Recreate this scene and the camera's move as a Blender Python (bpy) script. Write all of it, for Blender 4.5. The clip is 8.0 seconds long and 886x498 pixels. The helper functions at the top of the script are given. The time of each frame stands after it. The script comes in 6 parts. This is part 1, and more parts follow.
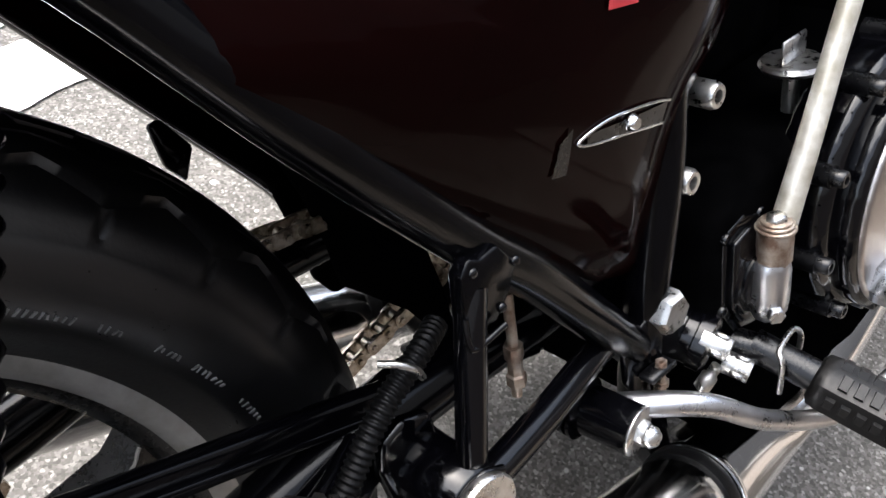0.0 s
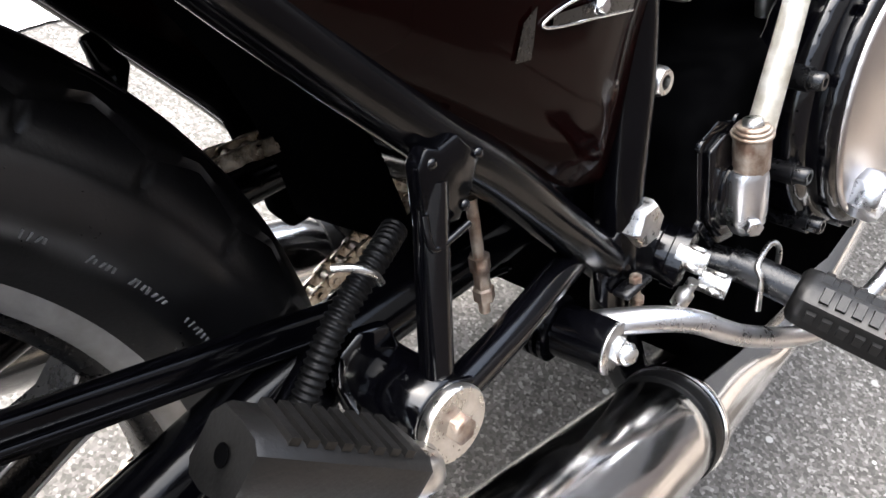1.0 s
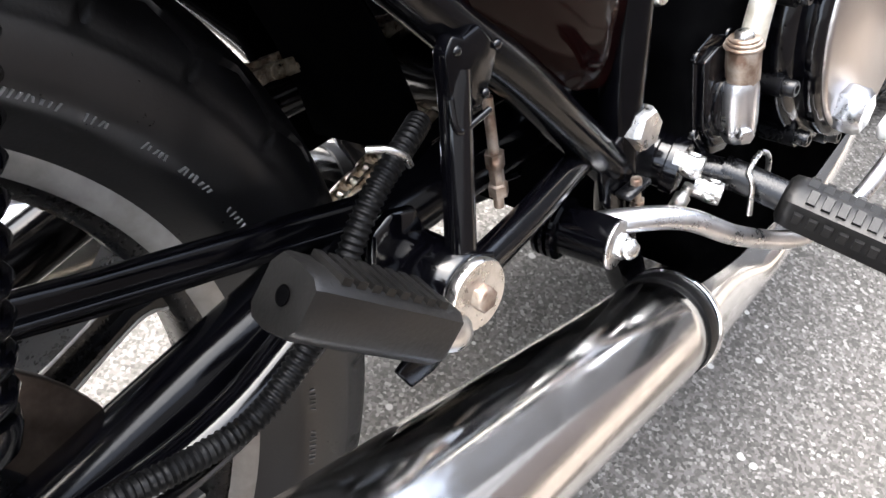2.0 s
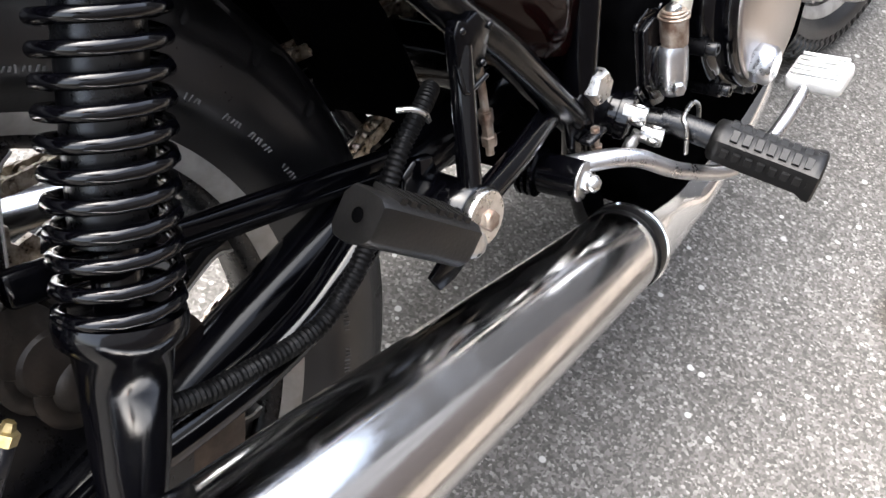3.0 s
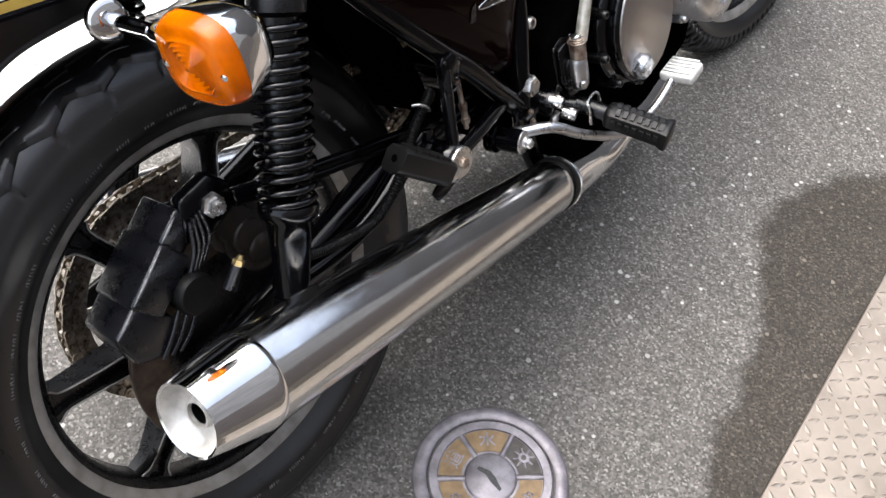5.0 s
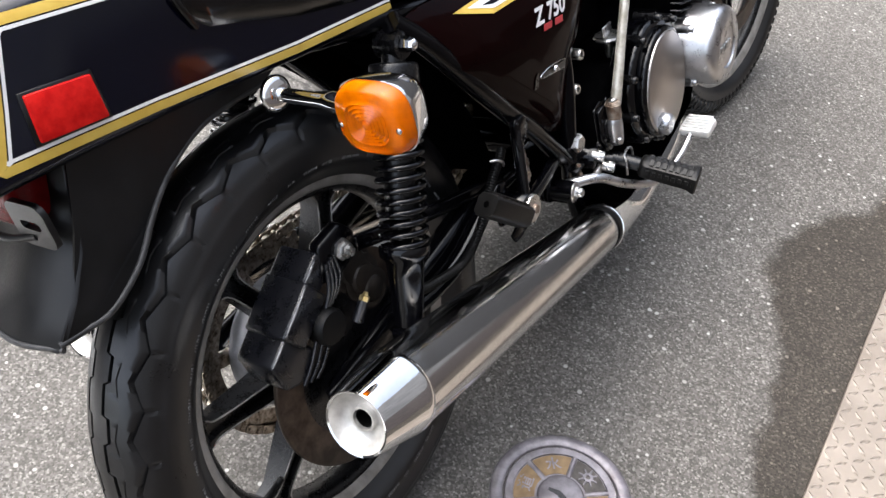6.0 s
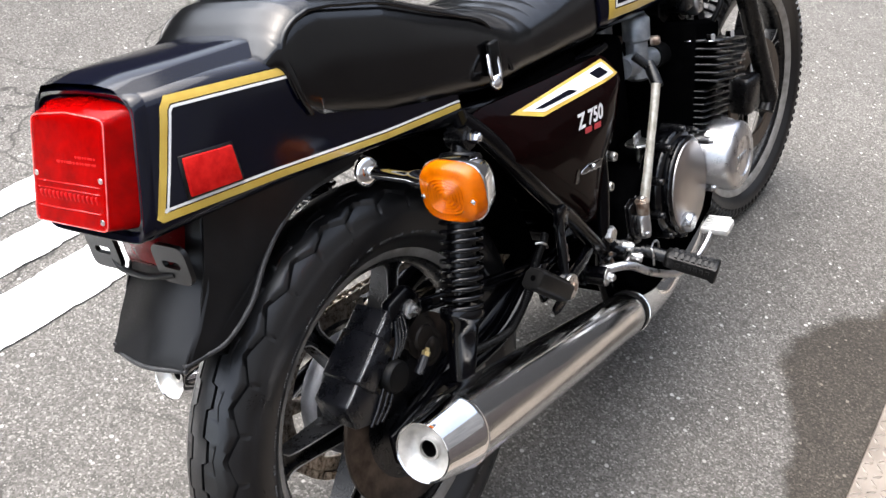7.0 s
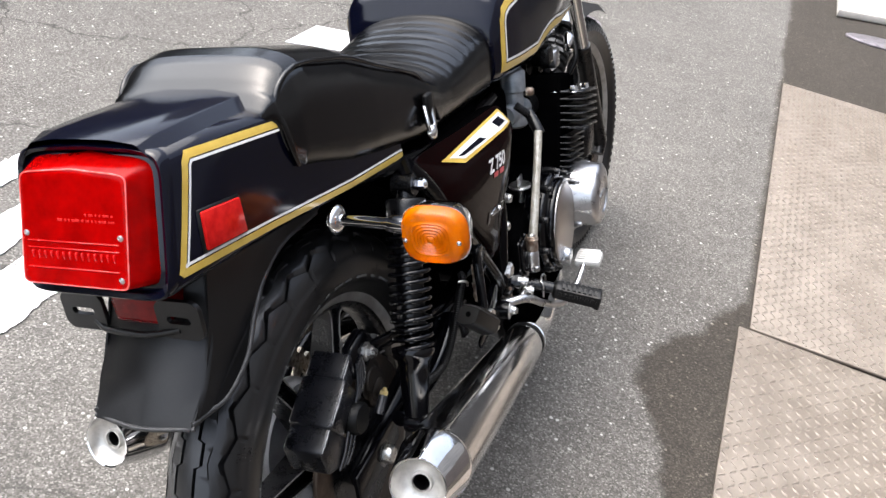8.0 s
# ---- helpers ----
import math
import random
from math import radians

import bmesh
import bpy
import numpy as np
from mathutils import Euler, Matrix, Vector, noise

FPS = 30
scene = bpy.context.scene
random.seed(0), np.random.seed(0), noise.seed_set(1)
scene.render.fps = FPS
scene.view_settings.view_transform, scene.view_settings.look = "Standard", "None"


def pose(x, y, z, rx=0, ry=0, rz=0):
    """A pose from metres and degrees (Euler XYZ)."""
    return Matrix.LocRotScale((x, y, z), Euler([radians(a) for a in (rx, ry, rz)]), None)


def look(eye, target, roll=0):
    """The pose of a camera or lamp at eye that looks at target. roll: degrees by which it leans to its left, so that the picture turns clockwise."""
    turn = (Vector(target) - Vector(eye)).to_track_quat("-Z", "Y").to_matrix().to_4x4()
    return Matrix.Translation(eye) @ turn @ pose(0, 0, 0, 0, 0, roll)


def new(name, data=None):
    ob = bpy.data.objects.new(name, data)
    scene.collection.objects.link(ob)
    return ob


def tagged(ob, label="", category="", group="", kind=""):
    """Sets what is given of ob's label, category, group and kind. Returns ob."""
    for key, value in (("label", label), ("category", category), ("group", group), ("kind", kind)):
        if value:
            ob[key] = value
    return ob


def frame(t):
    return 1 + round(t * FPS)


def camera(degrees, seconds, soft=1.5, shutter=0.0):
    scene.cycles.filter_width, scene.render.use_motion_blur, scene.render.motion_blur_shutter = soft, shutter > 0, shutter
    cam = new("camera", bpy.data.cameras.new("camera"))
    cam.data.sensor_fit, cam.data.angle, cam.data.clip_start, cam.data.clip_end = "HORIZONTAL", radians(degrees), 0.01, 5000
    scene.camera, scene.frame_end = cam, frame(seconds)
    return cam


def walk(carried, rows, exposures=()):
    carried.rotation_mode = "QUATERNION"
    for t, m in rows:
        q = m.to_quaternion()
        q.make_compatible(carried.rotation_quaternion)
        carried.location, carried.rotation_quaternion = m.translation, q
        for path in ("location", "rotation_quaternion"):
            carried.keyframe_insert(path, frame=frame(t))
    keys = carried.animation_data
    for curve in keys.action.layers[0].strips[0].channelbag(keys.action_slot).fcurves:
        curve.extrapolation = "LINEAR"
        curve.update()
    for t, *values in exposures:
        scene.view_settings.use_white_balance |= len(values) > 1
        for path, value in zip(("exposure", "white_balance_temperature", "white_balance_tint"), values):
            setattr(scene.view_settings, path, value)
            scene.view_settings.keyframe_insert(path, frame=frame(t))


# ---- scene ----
cam = camera(52.2, 8.0, soft=1.5)
PATH = [
    (0, (0.2650, 0.0890, 0.8330), (-0.6210, 1.1530, -0.6110), 8.70),
    (0.5, (0.2660, 0.0880, 0.8090), (-0.5850, 1.1480, -0.6580), 8.60),
    (1, (0.2730, 0.0950, 0.7870), (-0.5290, 1.1740, -0.6930), 9.50),
    (1.5, (0.2910, 0.0730, 0.7850), (-0.4700, 1.1530, -0.7170), 9.90),
    (1.7, (0.2940, 0.0610, 0.7830), (-0.4670, 1.1340, -0.7250), 9.70),
    (2.8, (0.3260, -0.0440, 0.8410), (-0.3380, 1.0520, -0.6940), 10.80),
    (3, (0.3330, -0.0750, 0.8650), (-0.3030, 1.0480, -0.6630), 10.50),
    (3.5, (0.3840, -0.1600, 0.9370), (-0.2070, 0.9190, -0.6400), 10.90),
    (4, (0.4460, -0.2490, 1.0240), (-0.1460, 0.7960, -0.5750), 9.90),
    (4.2, (0.4680, -0.2800, 1.0660), (-0.1430, 0.7760, -0.5180), 8.90),
    (5.3, (0.5600, -0.4220, 1.2350), (-0.1350, 0.6700, -0.2900), 5.90),
    (5.5, (0.5440, -0.4680, 1.2460), (-0.1670, 0.6650, -0.2410), 4.90),
    (6, (0.5000, -0.5870, 1.2730), (-0.1760, 0.6460, -0.1490), 5.90),
    (6.5, (0.5120, -0.6780, 1.3120), (-0.1730, 0.6340, -0.0330), 8.40),
    (7, (0.5430, -0.7580, 1.3360), (-0.2680, 0.5890, 0.0990), 6.60),
    (7.5, (0.4810, -0.8520, 1.3430), (-0.2000, 0.6820, 0.2550), 11.10),
    (8, (0.3370, -0.9270, 1.3290), (-0.0530, 0.7120, 0.2500), 13.80),
]
walk(cam, [(t, look(eye, target, roll)) for t, eye, target, roll in PATH], exposures=[(0.0, 2.42), (1.0, 3.0), (1.7, 3.36), (3.0, 2.92), (4.2, 2.2), (5.3, 1.87), (6.5, 2.02), (7.4, 2.08), (8.0, 1.93)])
BIKE = pose(0.1085, 0, -0.0176, 0, -19.507, 0)

# ---- light ----
world = bpy.data.worlds.new("sky")
scene.world = world
world.use_nodes = True
wn = world.node_tree
sky = wn.nodes.new("ShaderNodeTexSky")
sky.sky_type, sky.sun_disc = "NISHITA", False
sky.sun_elevation, sky.sun_rotation = radians(64), radians(-104)
sky.air_density, sky.dust_density, sky.ozone_density = 1.0, 4.0, 1.0
bg = wn.nodes["Background"]
hsv = wn.nodes.new("ShaderNodeHueSaturation")
hsv.inputs["Saturation"].default_value = 0.58
wn.links.new(sky.outputs["Color"], hsv.inputs["Color"])
wn.links.new(hsv.outputs["Color"], bg.inputs["Color"])
bg.inputs["Strength"].default_value = 0.15
sun = new("sun", bpy.data.lights.new("sun", "SUN"))
sun.data.energy, sun.data.angle, sun.data.color = 1.45, radians(84), (0.99, 0.99, 1.0)
sun.matrix_world = look((-0.95, -0.24, 2.0), (0, 0, 0))


# ---- materials ----
def nodes_of(name):
    m = bpy.data.materials.new(name)
    m.use_nodes = True
    return m, m.node_tree, m.node_tree.nodes["Principled BSDF"]


def link(tree, a, b):
    tree.links.new(a, b)


def node(tree, kind, **values):
    n = tree.nodes.new(kind)
    for key, value in values.items():
        n.inputs[key].default_value = value
    return n


def ramp(tree, source, stops):
    r = tree.nodes.new("ShaderNodeValToRGB")
    while len(r.color_ramp.elements) < len(stops):
        r.color_ramp.elements.new(0.5)
    for e, (at, value) in zip(r.color_ramp.elements, stops):
        e.position = at
        e.color = (*value, 1) if isinstance(value, tuple) else (value, value, value, 1)
    tree.links.new(source, r.inputs["Fac"])
    return r.outputs["Color"]


def mix(tree, fac, a, b, blend="MIX"):
    m = tree.nodes.new("ShaderNodeMix")
    m.data_type, m.blend_type = "RGBA", blend
    for socket, value in ((m.inputs["Factor"], fac), (m.inputs["A"], a), (m.inputs["B"], b)):
        if hasattr(value, "is_output"):
            tree.links.new(value, socket)
        elif isinstance(value, tuple):
            socket.default_value = (*value, 1)
        else:
            socket.default_value = value
    return m.outputs["Result"]


def noise_of(tree, scale, detail=4.0, rough=0.55, coord="Object"):
    c = tree.nodes.new("ShaderNodeTexCoord")
    n = node(tree, "ShaderNodeTexNoise", Scale=scale, Detail=detail, Roughness=rough)
    tree.links.new(c.outputs[coord], n.inputs["Vector"])
    return n.outputs["Fac"]


def bump_on(tree, bsdf, height, strength, distance):
    b = node(tree, "ShaderNodeBump", Strength=strength, Distance=distance)
    tree.links.new(height, b.inputs["Height"])
    tree.links.new(b.outputs["Normal"], bsdf.inputs["Normal"])


def surface(name, dark, light, rough=(0.3, 0.5), metal=0.0, scale=30.0, fine=400.0, bump=0.1, depth=0.0005, coat=0.0, spec=0.5):
    """Two scales of variation: broad wear in colour and gloss, fine grain in relief."""
    m, t, p = nodes_of(name)
    broad, grain = noise_of(t, scale), noise_of(t, fine, 2.0)
    link(t, mix(t, ramp(t, broad, [(0.35, 0.0), (0.65, 1.0)]), dark, light), p.inputs["Base Color"])
    link(t, ramp(t, mix(t, 0.4, broad, grain), [(0.3, rough[0]), (0.7, rough[1])]), p.inputs["Roughness"])
    p.inputs["Metallic"].default_value = metal
    p.inputs["Coat Weight"].default_value = coat
    p.inputs["Coat Roughness"].default_value = 0.04
    p.inputs["Specular IOR Level"].default_value = spec
    if bump:
        bump_on(t, p, grain, bump, depth)
    return m


GLOSS_BLACK = surface("black_gloss_paint", (0.0006, 0.0006, 0.001), (0.0012, 0.0012, 0.0018), (0.08, 0.16), scale=6, bump=0.02, spec=0.36)
NAVY = surface("blue_black_tank_paint", (0.0006, 0.0009, 0.0044), (0.0008, 0.0012, 0.006), (0.1, 0.17), scale=5, bump=0.006, spec=0.36)
FRAME_BLACK = surface("black_frame_enamel", (0.0006, 0.0006, 0.001), (0.0014, 0.0014, 0.002), (0.1, 0.2), scale=30, bump=0.05, spec=0.17)
SATIN_BLACK = surface("satin_black_casting", (0.001, 0.001, 0.0013), (0.0024, 0.0024, 0.003), (0.22, 0.36), scale=50, bump=0.2, spec=0.36)
RUBBER = surface("black_rubber", (0.0015, 0.0015, 0.0016), (0.003, 0.003, 0.0032), (0.34, 0.52), scale=60, bump=0.3, spec=0.16)
TYRE = surface("tyre_rubber", (0.0022, 0.0022, 0.0025), (0.005, 0.005, 0.0056), (0.26, 0.42), scale=25, bump=0.2, spec=0.62)
PEG_RUBBER = surface("greyed_peg_rubber", (0.0018, 0.0017, 0.0016), (0.004, 0.0037, 0.0036), (0.36, 0.52), scale=45, bump=0.3, spec=0.3)
PLASTIC = surface("black_moulded_plastic", (0.002, 0.002, 0.0022), (0.004, 0.004, 0.0044), (0.3, 0.45), scale=30, bump=0.2, spec=0.32)
CHROME = surface("chrome_plate", (0.68, 0.68, 0.69), (0.78, 0.78, 0.78), (0.03, 0.12), metal=1.0, scale=18, bump=0.02)
STEEL = surface("zinc_steel", (0.42, 0.41, 0.39), (0.6, 0.59, 0.57), (0.2, 0.42), metal=1.0, scale=120, bump=0.2)
ALU = surface("polished_alloy", (0.42, 0.42, 0.43), (0.6, 0.6, 0.61), (0.22, 0.4), metal=1.0, scale=40, bump=0.1)
RIM_ALU = surface("worn_rim_alloy", (0.2, 0.19, 0.175), (0.33, 0.315, 0.295), (0.32, 0.5), metal=0.35, scale=35, bump=0.15)
RUSTY = surface("rusted_steel", (0.16, 0.1, 0.07), (0.42, 0.36, 0.3), (0.35, 0.6), metal=0.8, scale=90, bump=0.4)
# near-black without gloss: the shade inside recesses is put into this colour
SHADE_BLACK = surface("recess_shade_black", (0.0006, 0.0006, 0.0007), (0.0012, 0.0012, 0.0013), (0.5, 0.7), scale=40, bump=0.15, spec=0.0)
ROD = surface("pitted_plating", (0.4, 0.37, 0.3), (0.66, 0.64, 0.58), (0.3, 0.5), metal=0.5, scale=70, bump=0.3)
DISC = surface("brake_disc_steel", (0.034, 0.024, 0.018), (0.095, 0.073, 0.058), (0.3, 0.5), metal=0.8, scale=40, bump=0.2)
CHAIN = surface("oily_chain_steel", (0.16, 0.12, 0.085), (0.58, 0.52, 0.44), (0.22, 0.45), metal=0.9, scale=150, bump=0.3)
YELLOW = surface("gold_stripe", (0.5, 0.33, 0.05), (0.6, 0.42, 0.08), (0.3, 0.45), scale=30, bump=0.03, coat=0.6)
WHITE = surface("white_stripe", (0.72, 0.72, 0.7), (0.82, 0.82, 0.8), (0.3, 0.45), scale=30, bump=0.03, coat=0.6)
WHITE_PRINT = surface("white_print", (0.7, 0.7, 0.7), (0.8, 0.8, 0.8), (0.3, 0.45), scale=60, bump=0.02)
RED_PRINT = surface("red_print", (0.4, 0.02, 0.03), (0.5, 0.04, 0.05), (0.3, 0.45), scale=60, bump=0.02)


def leather():
    m, t, p = nodes_of("black_vinyl")
    c = t.nodes.new("ShaderNodeTexCoord")
    v = node(t, "ShaderNodeTexVoronoi", Scale=420.0)
    link(t, c.outputs["Object"], v.inputs["Vector"])
    broad = noise_of(t, 14.0)
    link(t, ramp(t, broad, [(0.3, (0.0008, 0.0008, 0.001)), (0.7, (0.0018, 0.0018, 0.002))]), p.inputs["Base Color"])
    link(t, ramp(t, broad, [(0.3, 0.14), (0.7, 0.22)]), p.inputs["Roughness"])
    p.inputs["Specular IOR Level"].default_value = 0.46
    bump_on(t, p, mix(t, 0.4, v.outputs["Distance"], noise_of(t, 26.0)), 0.12, 0.001)
    return m


VINYL = leather()


def scratched_chrome():
    """Plating with streaks and rubbed scratches that run along the pipe."""
    m, t, p = nodes_of("rubbed_chrome")
    c = t.nodes.new("ShaderNodeTexCoord")
    stretch = t.nodes.new("ShaderNodeMapping")
    stretch.inputs["Rotation"].default_value = (radians(17.8), 0, 0)
    stretch.inputs["Scale"].default_value = (1.0, 0.09, 1.0)
    link(t, c.outputs["Object"], stretch.inputs["Vector"])
    streak = node(t, "ShaderNodeTexNoise", Scale=190.0, Detail=5.0, Roughness=0.65)
    link(t, stretch.outputs["Vector"], streak.inputs["Vector"])
    broad = noise_of(t, 22.0)
    p.inputs["Base Color"].default_value = (0.62, 0.615, 0.61, 1)
    p.inputs["Metallic"].default_value = 1.0
    link(t, ramp(t, mix(t, 0.5, streak.outputs["Fac"], broad), [(0.36, 0.07), (0.62, 0.2)]), p.inputs["Roughness"])
    bump_on(t, p, mix(t, 0.3, streak.outputs["Fac"], broad), 0.04, 0.0012)
    return m


MUFFLER = scratched_chrome()


def lens(name, colour, rough, ior=1.45, clear=0.55):
    m, t, p = nodes_of(name)
    dim = tuple(0.62 * v for v in colour)
    link(t, mix(t, ramp(t, noise_of(t, 38.0, 3.0), [(0.35, 0.0), (0.65, 1.0)]), dim, colour), p.inputs["Base Color"])
    p.inputs["Transmission Weight"].default_value = clear
    p.inputs["IOR"].default_value = ior
    p.inputs["Specular IOR Level"].default_value = 0.25
    broad = noise_of(t, 60.0)
    link(t, ramp(t, broad, [(0.3, rough), (0.7, rough + 0.12)]), p.inputs["Roughness"])
    return m


AMBER = lens("amber_lens", (1.0, 0.22, 0.0), 0.03, 1.4, 0.55)
RED_LENS = lens("red_lens", (0.56, 0.001, 0.001), 0.04, 1.2)
RED_REFLECTOR = surface("red_reflector", (0.4, 0.006, 0.006), (0.58, 0.014, 0.011), (0.1, 0.2), scale=90, bump=0.2, spec=0.15)


def asphalt():
    m, t, p = nodes_of("asphalt")
    c = t.nodes.new("ShaderNodeTexCoord")
    small = node(t, "ShaderNodeTexVoronoi", Scale=290.0)
    large = node(t, "ShaderNodeTexVoronoi", Scale=84.0)
    for v in (small, large):
        link(t, c.outputs["Object"], v.inputs["Vector"])
    broad, mid = noise_of(t, 1.3), noise_of(t, 9.0)
    bw = t.nodes.new("ShaderNodeSeparateColor")
    link(t, small.outputs["Color"], bw.inputs["Color"])
    grit = ramp(t, bw.outputs["Red"], [(0.0, (0.062, 0.058, 0.052)), (0.5, (0.102, 0.096, 0.087)), (0.85, (0.148, 0.139, 0.127)), (1.0, (0.25, 0.238, 0.22))])
    bl = t.nodes.new("ShaderNodeSeparateColor")
    link(t, large.outputs["Color"], bl.inputs["Color"])
    sized = t.nodes.new("ShaderNodeMath")
    sized.operation = "MULTIPLY_ADD"
    link(t, bl.outputs["Red"], sized.inputs[0])
    sized.inputs[1].default_value = 0.22
    link(t, large.outputs["Distance"], sized.inputs[2])
    near = ramp(t, sized.outputs[0], [(0.34, 1.0), (0.44, 0.0)])
    chosen = ramp(t, bl.outputs["Green"], [(0.85, 0.0), (0.87, 1.0)])
    stone = mix(t, 1.0, near, chosen, "MULTIPLY")
    pale = ramp(t, bl.outputs["Blue"], [(0.0, (0.13, 0.12, 0.108)), (0.55, (0.21, 0.196, 0.178)), (0.85, (0.31, 0.295, 0.272)), (1.0, (0.47, 0.455, 0.43))])
    base = mix(t, stone, grit, pale)
    stained = mix(t, 1.0, base, ramp(t, mix(t, 0.5, broad, mid), [(0.3, 0.78), (0.7, 1.12)]), "MULTIPLY")
    # hairline cracks that wander over the left half of the road
    warp = t.nodes.new("ShaderNodeMix")
    warp.data_type = "VECTOR"
    warp.inputs["Factor"].default_value = 0.25
    link(t, c.outputs["Object"], warp.inputs["A"])
    wob = node(t, "ShaderNodeTexNoise", Scale=4.0, Detail=6.0)
    link(t, c.outputs["Object"], wob.inputs["Vector"])
    link(t, wob.outputs["Color"], warp.inputs["B"])
    cells = node(t, "ShaderNodeTexVoronoi", Scale=1.9)
    cells.feature = "DISTANCE_TO_EDGE"
    link(t, warp.outputs["Result"], cells.inputs["Vector"])
    crack = ramp(t, cells.outputs["Distance"], [(0.0, 1.0), (0.0095, 0.0)])
    aside = t.nodes.new("ShaderNodeSeparateXYZ")
    link(t, c.outputs["Object"], aside.inputs["Vector"])
    off = t.nodes.new("ShaderNodeMapRange")
    for key, value in (("From Min", -0.1), ("From Max", -0.35)):
        off.inputs[key].default_value = value
    link(t, aside.outputs["X"], off.inputs["Value"])
    gate = mix(t, 1.0, ramp(t, noise_of(t, 1.1, 2.0), [(0.42, 0.0), (0.5, 1.0)]), off.outputs["Result"], "MULTIPLY")
    stained = mix(t, mix(t, 1.0, crack, gate, "MULTIPLY"), stained, (0.035, 0.033, 0.03))
    # the damp patch that seeps from the gutter: darker binder and more gloss inside a wandering outline
    pos = t.nodes.new("ShaderNodeSeparateXYZ")
    link(t, c.outputs["Object"], pos.inputs["Vector"])
    edge = noise_of(t, 3.6, 8.0, 0.56)

    def maths(op, a, b):
        n = t.nodes.new("ShaderNodeMath")
        n.operation = op
        for s, v in zip(n.inputs, (a, b)):
            if hasattr(v, "is_output"):
                link(t, v, s)
            else:
                s.default_value = v
        return n.outputs[0]

    wander = maths("MULTIPLY", maths("SUBTRACT", edge, 0.5), 0.2)
    lower = maths("SUBTRACT", 0.69, maths("MULTIPLY", pos.outputs["Y"], 0.263))
    upper = maths("SUBTRACT", maths("MULTIPLY", pos.outputs["Y"], 0.55), 0.095)
    inside = maths("ADD", maths("SUBTRACT", pos.outputs["X"], maths("MAXIMUM", lower, upper)), wander)
    strip = maths("ADD", maths("SUBTRACT", pos.outputs["X"], 0.668), maths("MULTIPLY", wander, 0.4))
    wet = ramp(t, maths("MAXIMUM", inside, strip), [(0.0, 0.0), (0.025, 1.0)])
    link(t, mix(t, wet, stained, mix(t, 1.0, stained, (0.37, 0.335, 0.295), "MULTIPLY")), p.inputs["Base Color"])
    link(t, ramp(t, maths("ADD", maths("MULTIPLY", wet, -0.12), 0.88), [(0.0, 0.0), (1.0, 1.0)]), p.inputs["Roughness"])
    p.inputs["Specular IOR Level"].default_value = 0.25
    relief = mix(t, 0.5, small.outputs["Distance"], near)
    bump_on(t, p, mix(t, 0.35, relief, noise_of(t, 260.0, 2.0)), 0.4, 0.003)
    return m


ASPHALT = asphalt()


def road_paint():
    m, t, p = nodes_of("worn_road_paint")
    wear = ramp(t, noise_of(t, 55.0, 6.0, 0.7), [(0.36, 0.0), (0.44, 1.0)])
    link(t, mix(t, wear, (0.16, 0.155, 0.15), (0.78, 0.78, 0.76)), p.inputs["Base Color"])
    p.inputs["Roughness"].default_value = 0.7
    bump_on(t, p, noise_of(t, 220.0), 0.5, 0.003)
    return m


ROAD_PAINT = road_paint()
PLATE = surface("tan_rust_tinted_steel_plate", (0.175, 0.145, 0.117), (0.245, 0.209, 0.174), (0.4, 0.62), metal=0.3, scale=9, fine=150, bump=0.2)
TREAD = surface("rubbed_plate_bars", (0.22, 0.19, 0.158), (0.32, 0.28, 0.24), (0.32, 0.5), metal=0.4, scale=14, fine=150, bump=0.15)
IRON = surface("worn_cast_iron", (0.16, 0.145, 0.155), (0.3, 0.28, 0.295), (0.35, 0.6), metal=0.6, scale=45, bump=0.3)
OCHRE = surface("ochre_cast_infill", (0.16, 0.1, 0.045), (0.25, 0.165, 0.08), (0.5, 0.7), scale=60, bump=0.3)
DARK_SURROUND = surface("dark_surround_wall", (0.03, 0.028, 0.027), (0.05, 0.047, 0.045), (0.5, 0.7), scale=3, fine=120, bump=0.2, depth=0.002)
PLASTER = surface("grey_render_wall", (0.09, 0.09, 0.093), (0.14, 0.14, 0.143), (0.7, 0.9), scale=3, fine=120, bump=0.3, depth=0.002)
BRICK = surface("brown_brick_face", (0.034, 0.028, 0.027), (0.055, 0.045, 0.042), (0.7, 0.9), scale=9, fine=150, bump=0.4, depth=0.002)


# ---- mesh helpers ----
def mesh_of(name, bm, material, smooth=True):
    me = bpy.data.meshes.new(name)
    bmesh.ops.recalc_face_normals(bm, faces=bm.faces)
    bm.to_mesh(me)
    bm.free()
    for poly in me.polygons:
        poly.use_smooth = smooth
    if smooth:
        me.set_sharp_from_angle(angle=radians(50))
    for one in material if isinstance(material, (list, tuple)) else (material,):
        me.materials.append(one)
    return me


def part(name, bm, material, parent, label="", smooth=True):
    ob = new(name, mesh_of(name, bm, material, smooth))
    ob.parent = parent
    return tagged(ob, label)


def thing(name, bm, material, label, category, group="", kind="", smooth=True):
    return tagged(new(name, mesh_of(name, bm, material, smooth)), label, category, group, kind)


def basis(axis):
    """A turn that brings +z onto the axis."""
    return Vector(axis).normalized().to_track_quat("Z", "Y").to_matrix()


def curve_points(points, steps=6):
    """A smooth line through the points."""
    pts = [Vector(q) for q in points]
    if len(pts) < 3:
        return pts
    ends = [2 * pts[0] - pts[1]] + pts + [2 * pts[-1] - pts[-2]]
    out = []
    for a, b, c, d in zip(ends, ends[1:], ends[2:], ends[3:]):
        for k in range(steps):
            s = k / steps
            out.append(0.5 * (2 * b + (c - a) * s + (2 * a - 5 * b + 4 * c - d) * s * s + (3 * b - a - 3 * c + d) * s ** 3))
    return out + [pts[-1]]


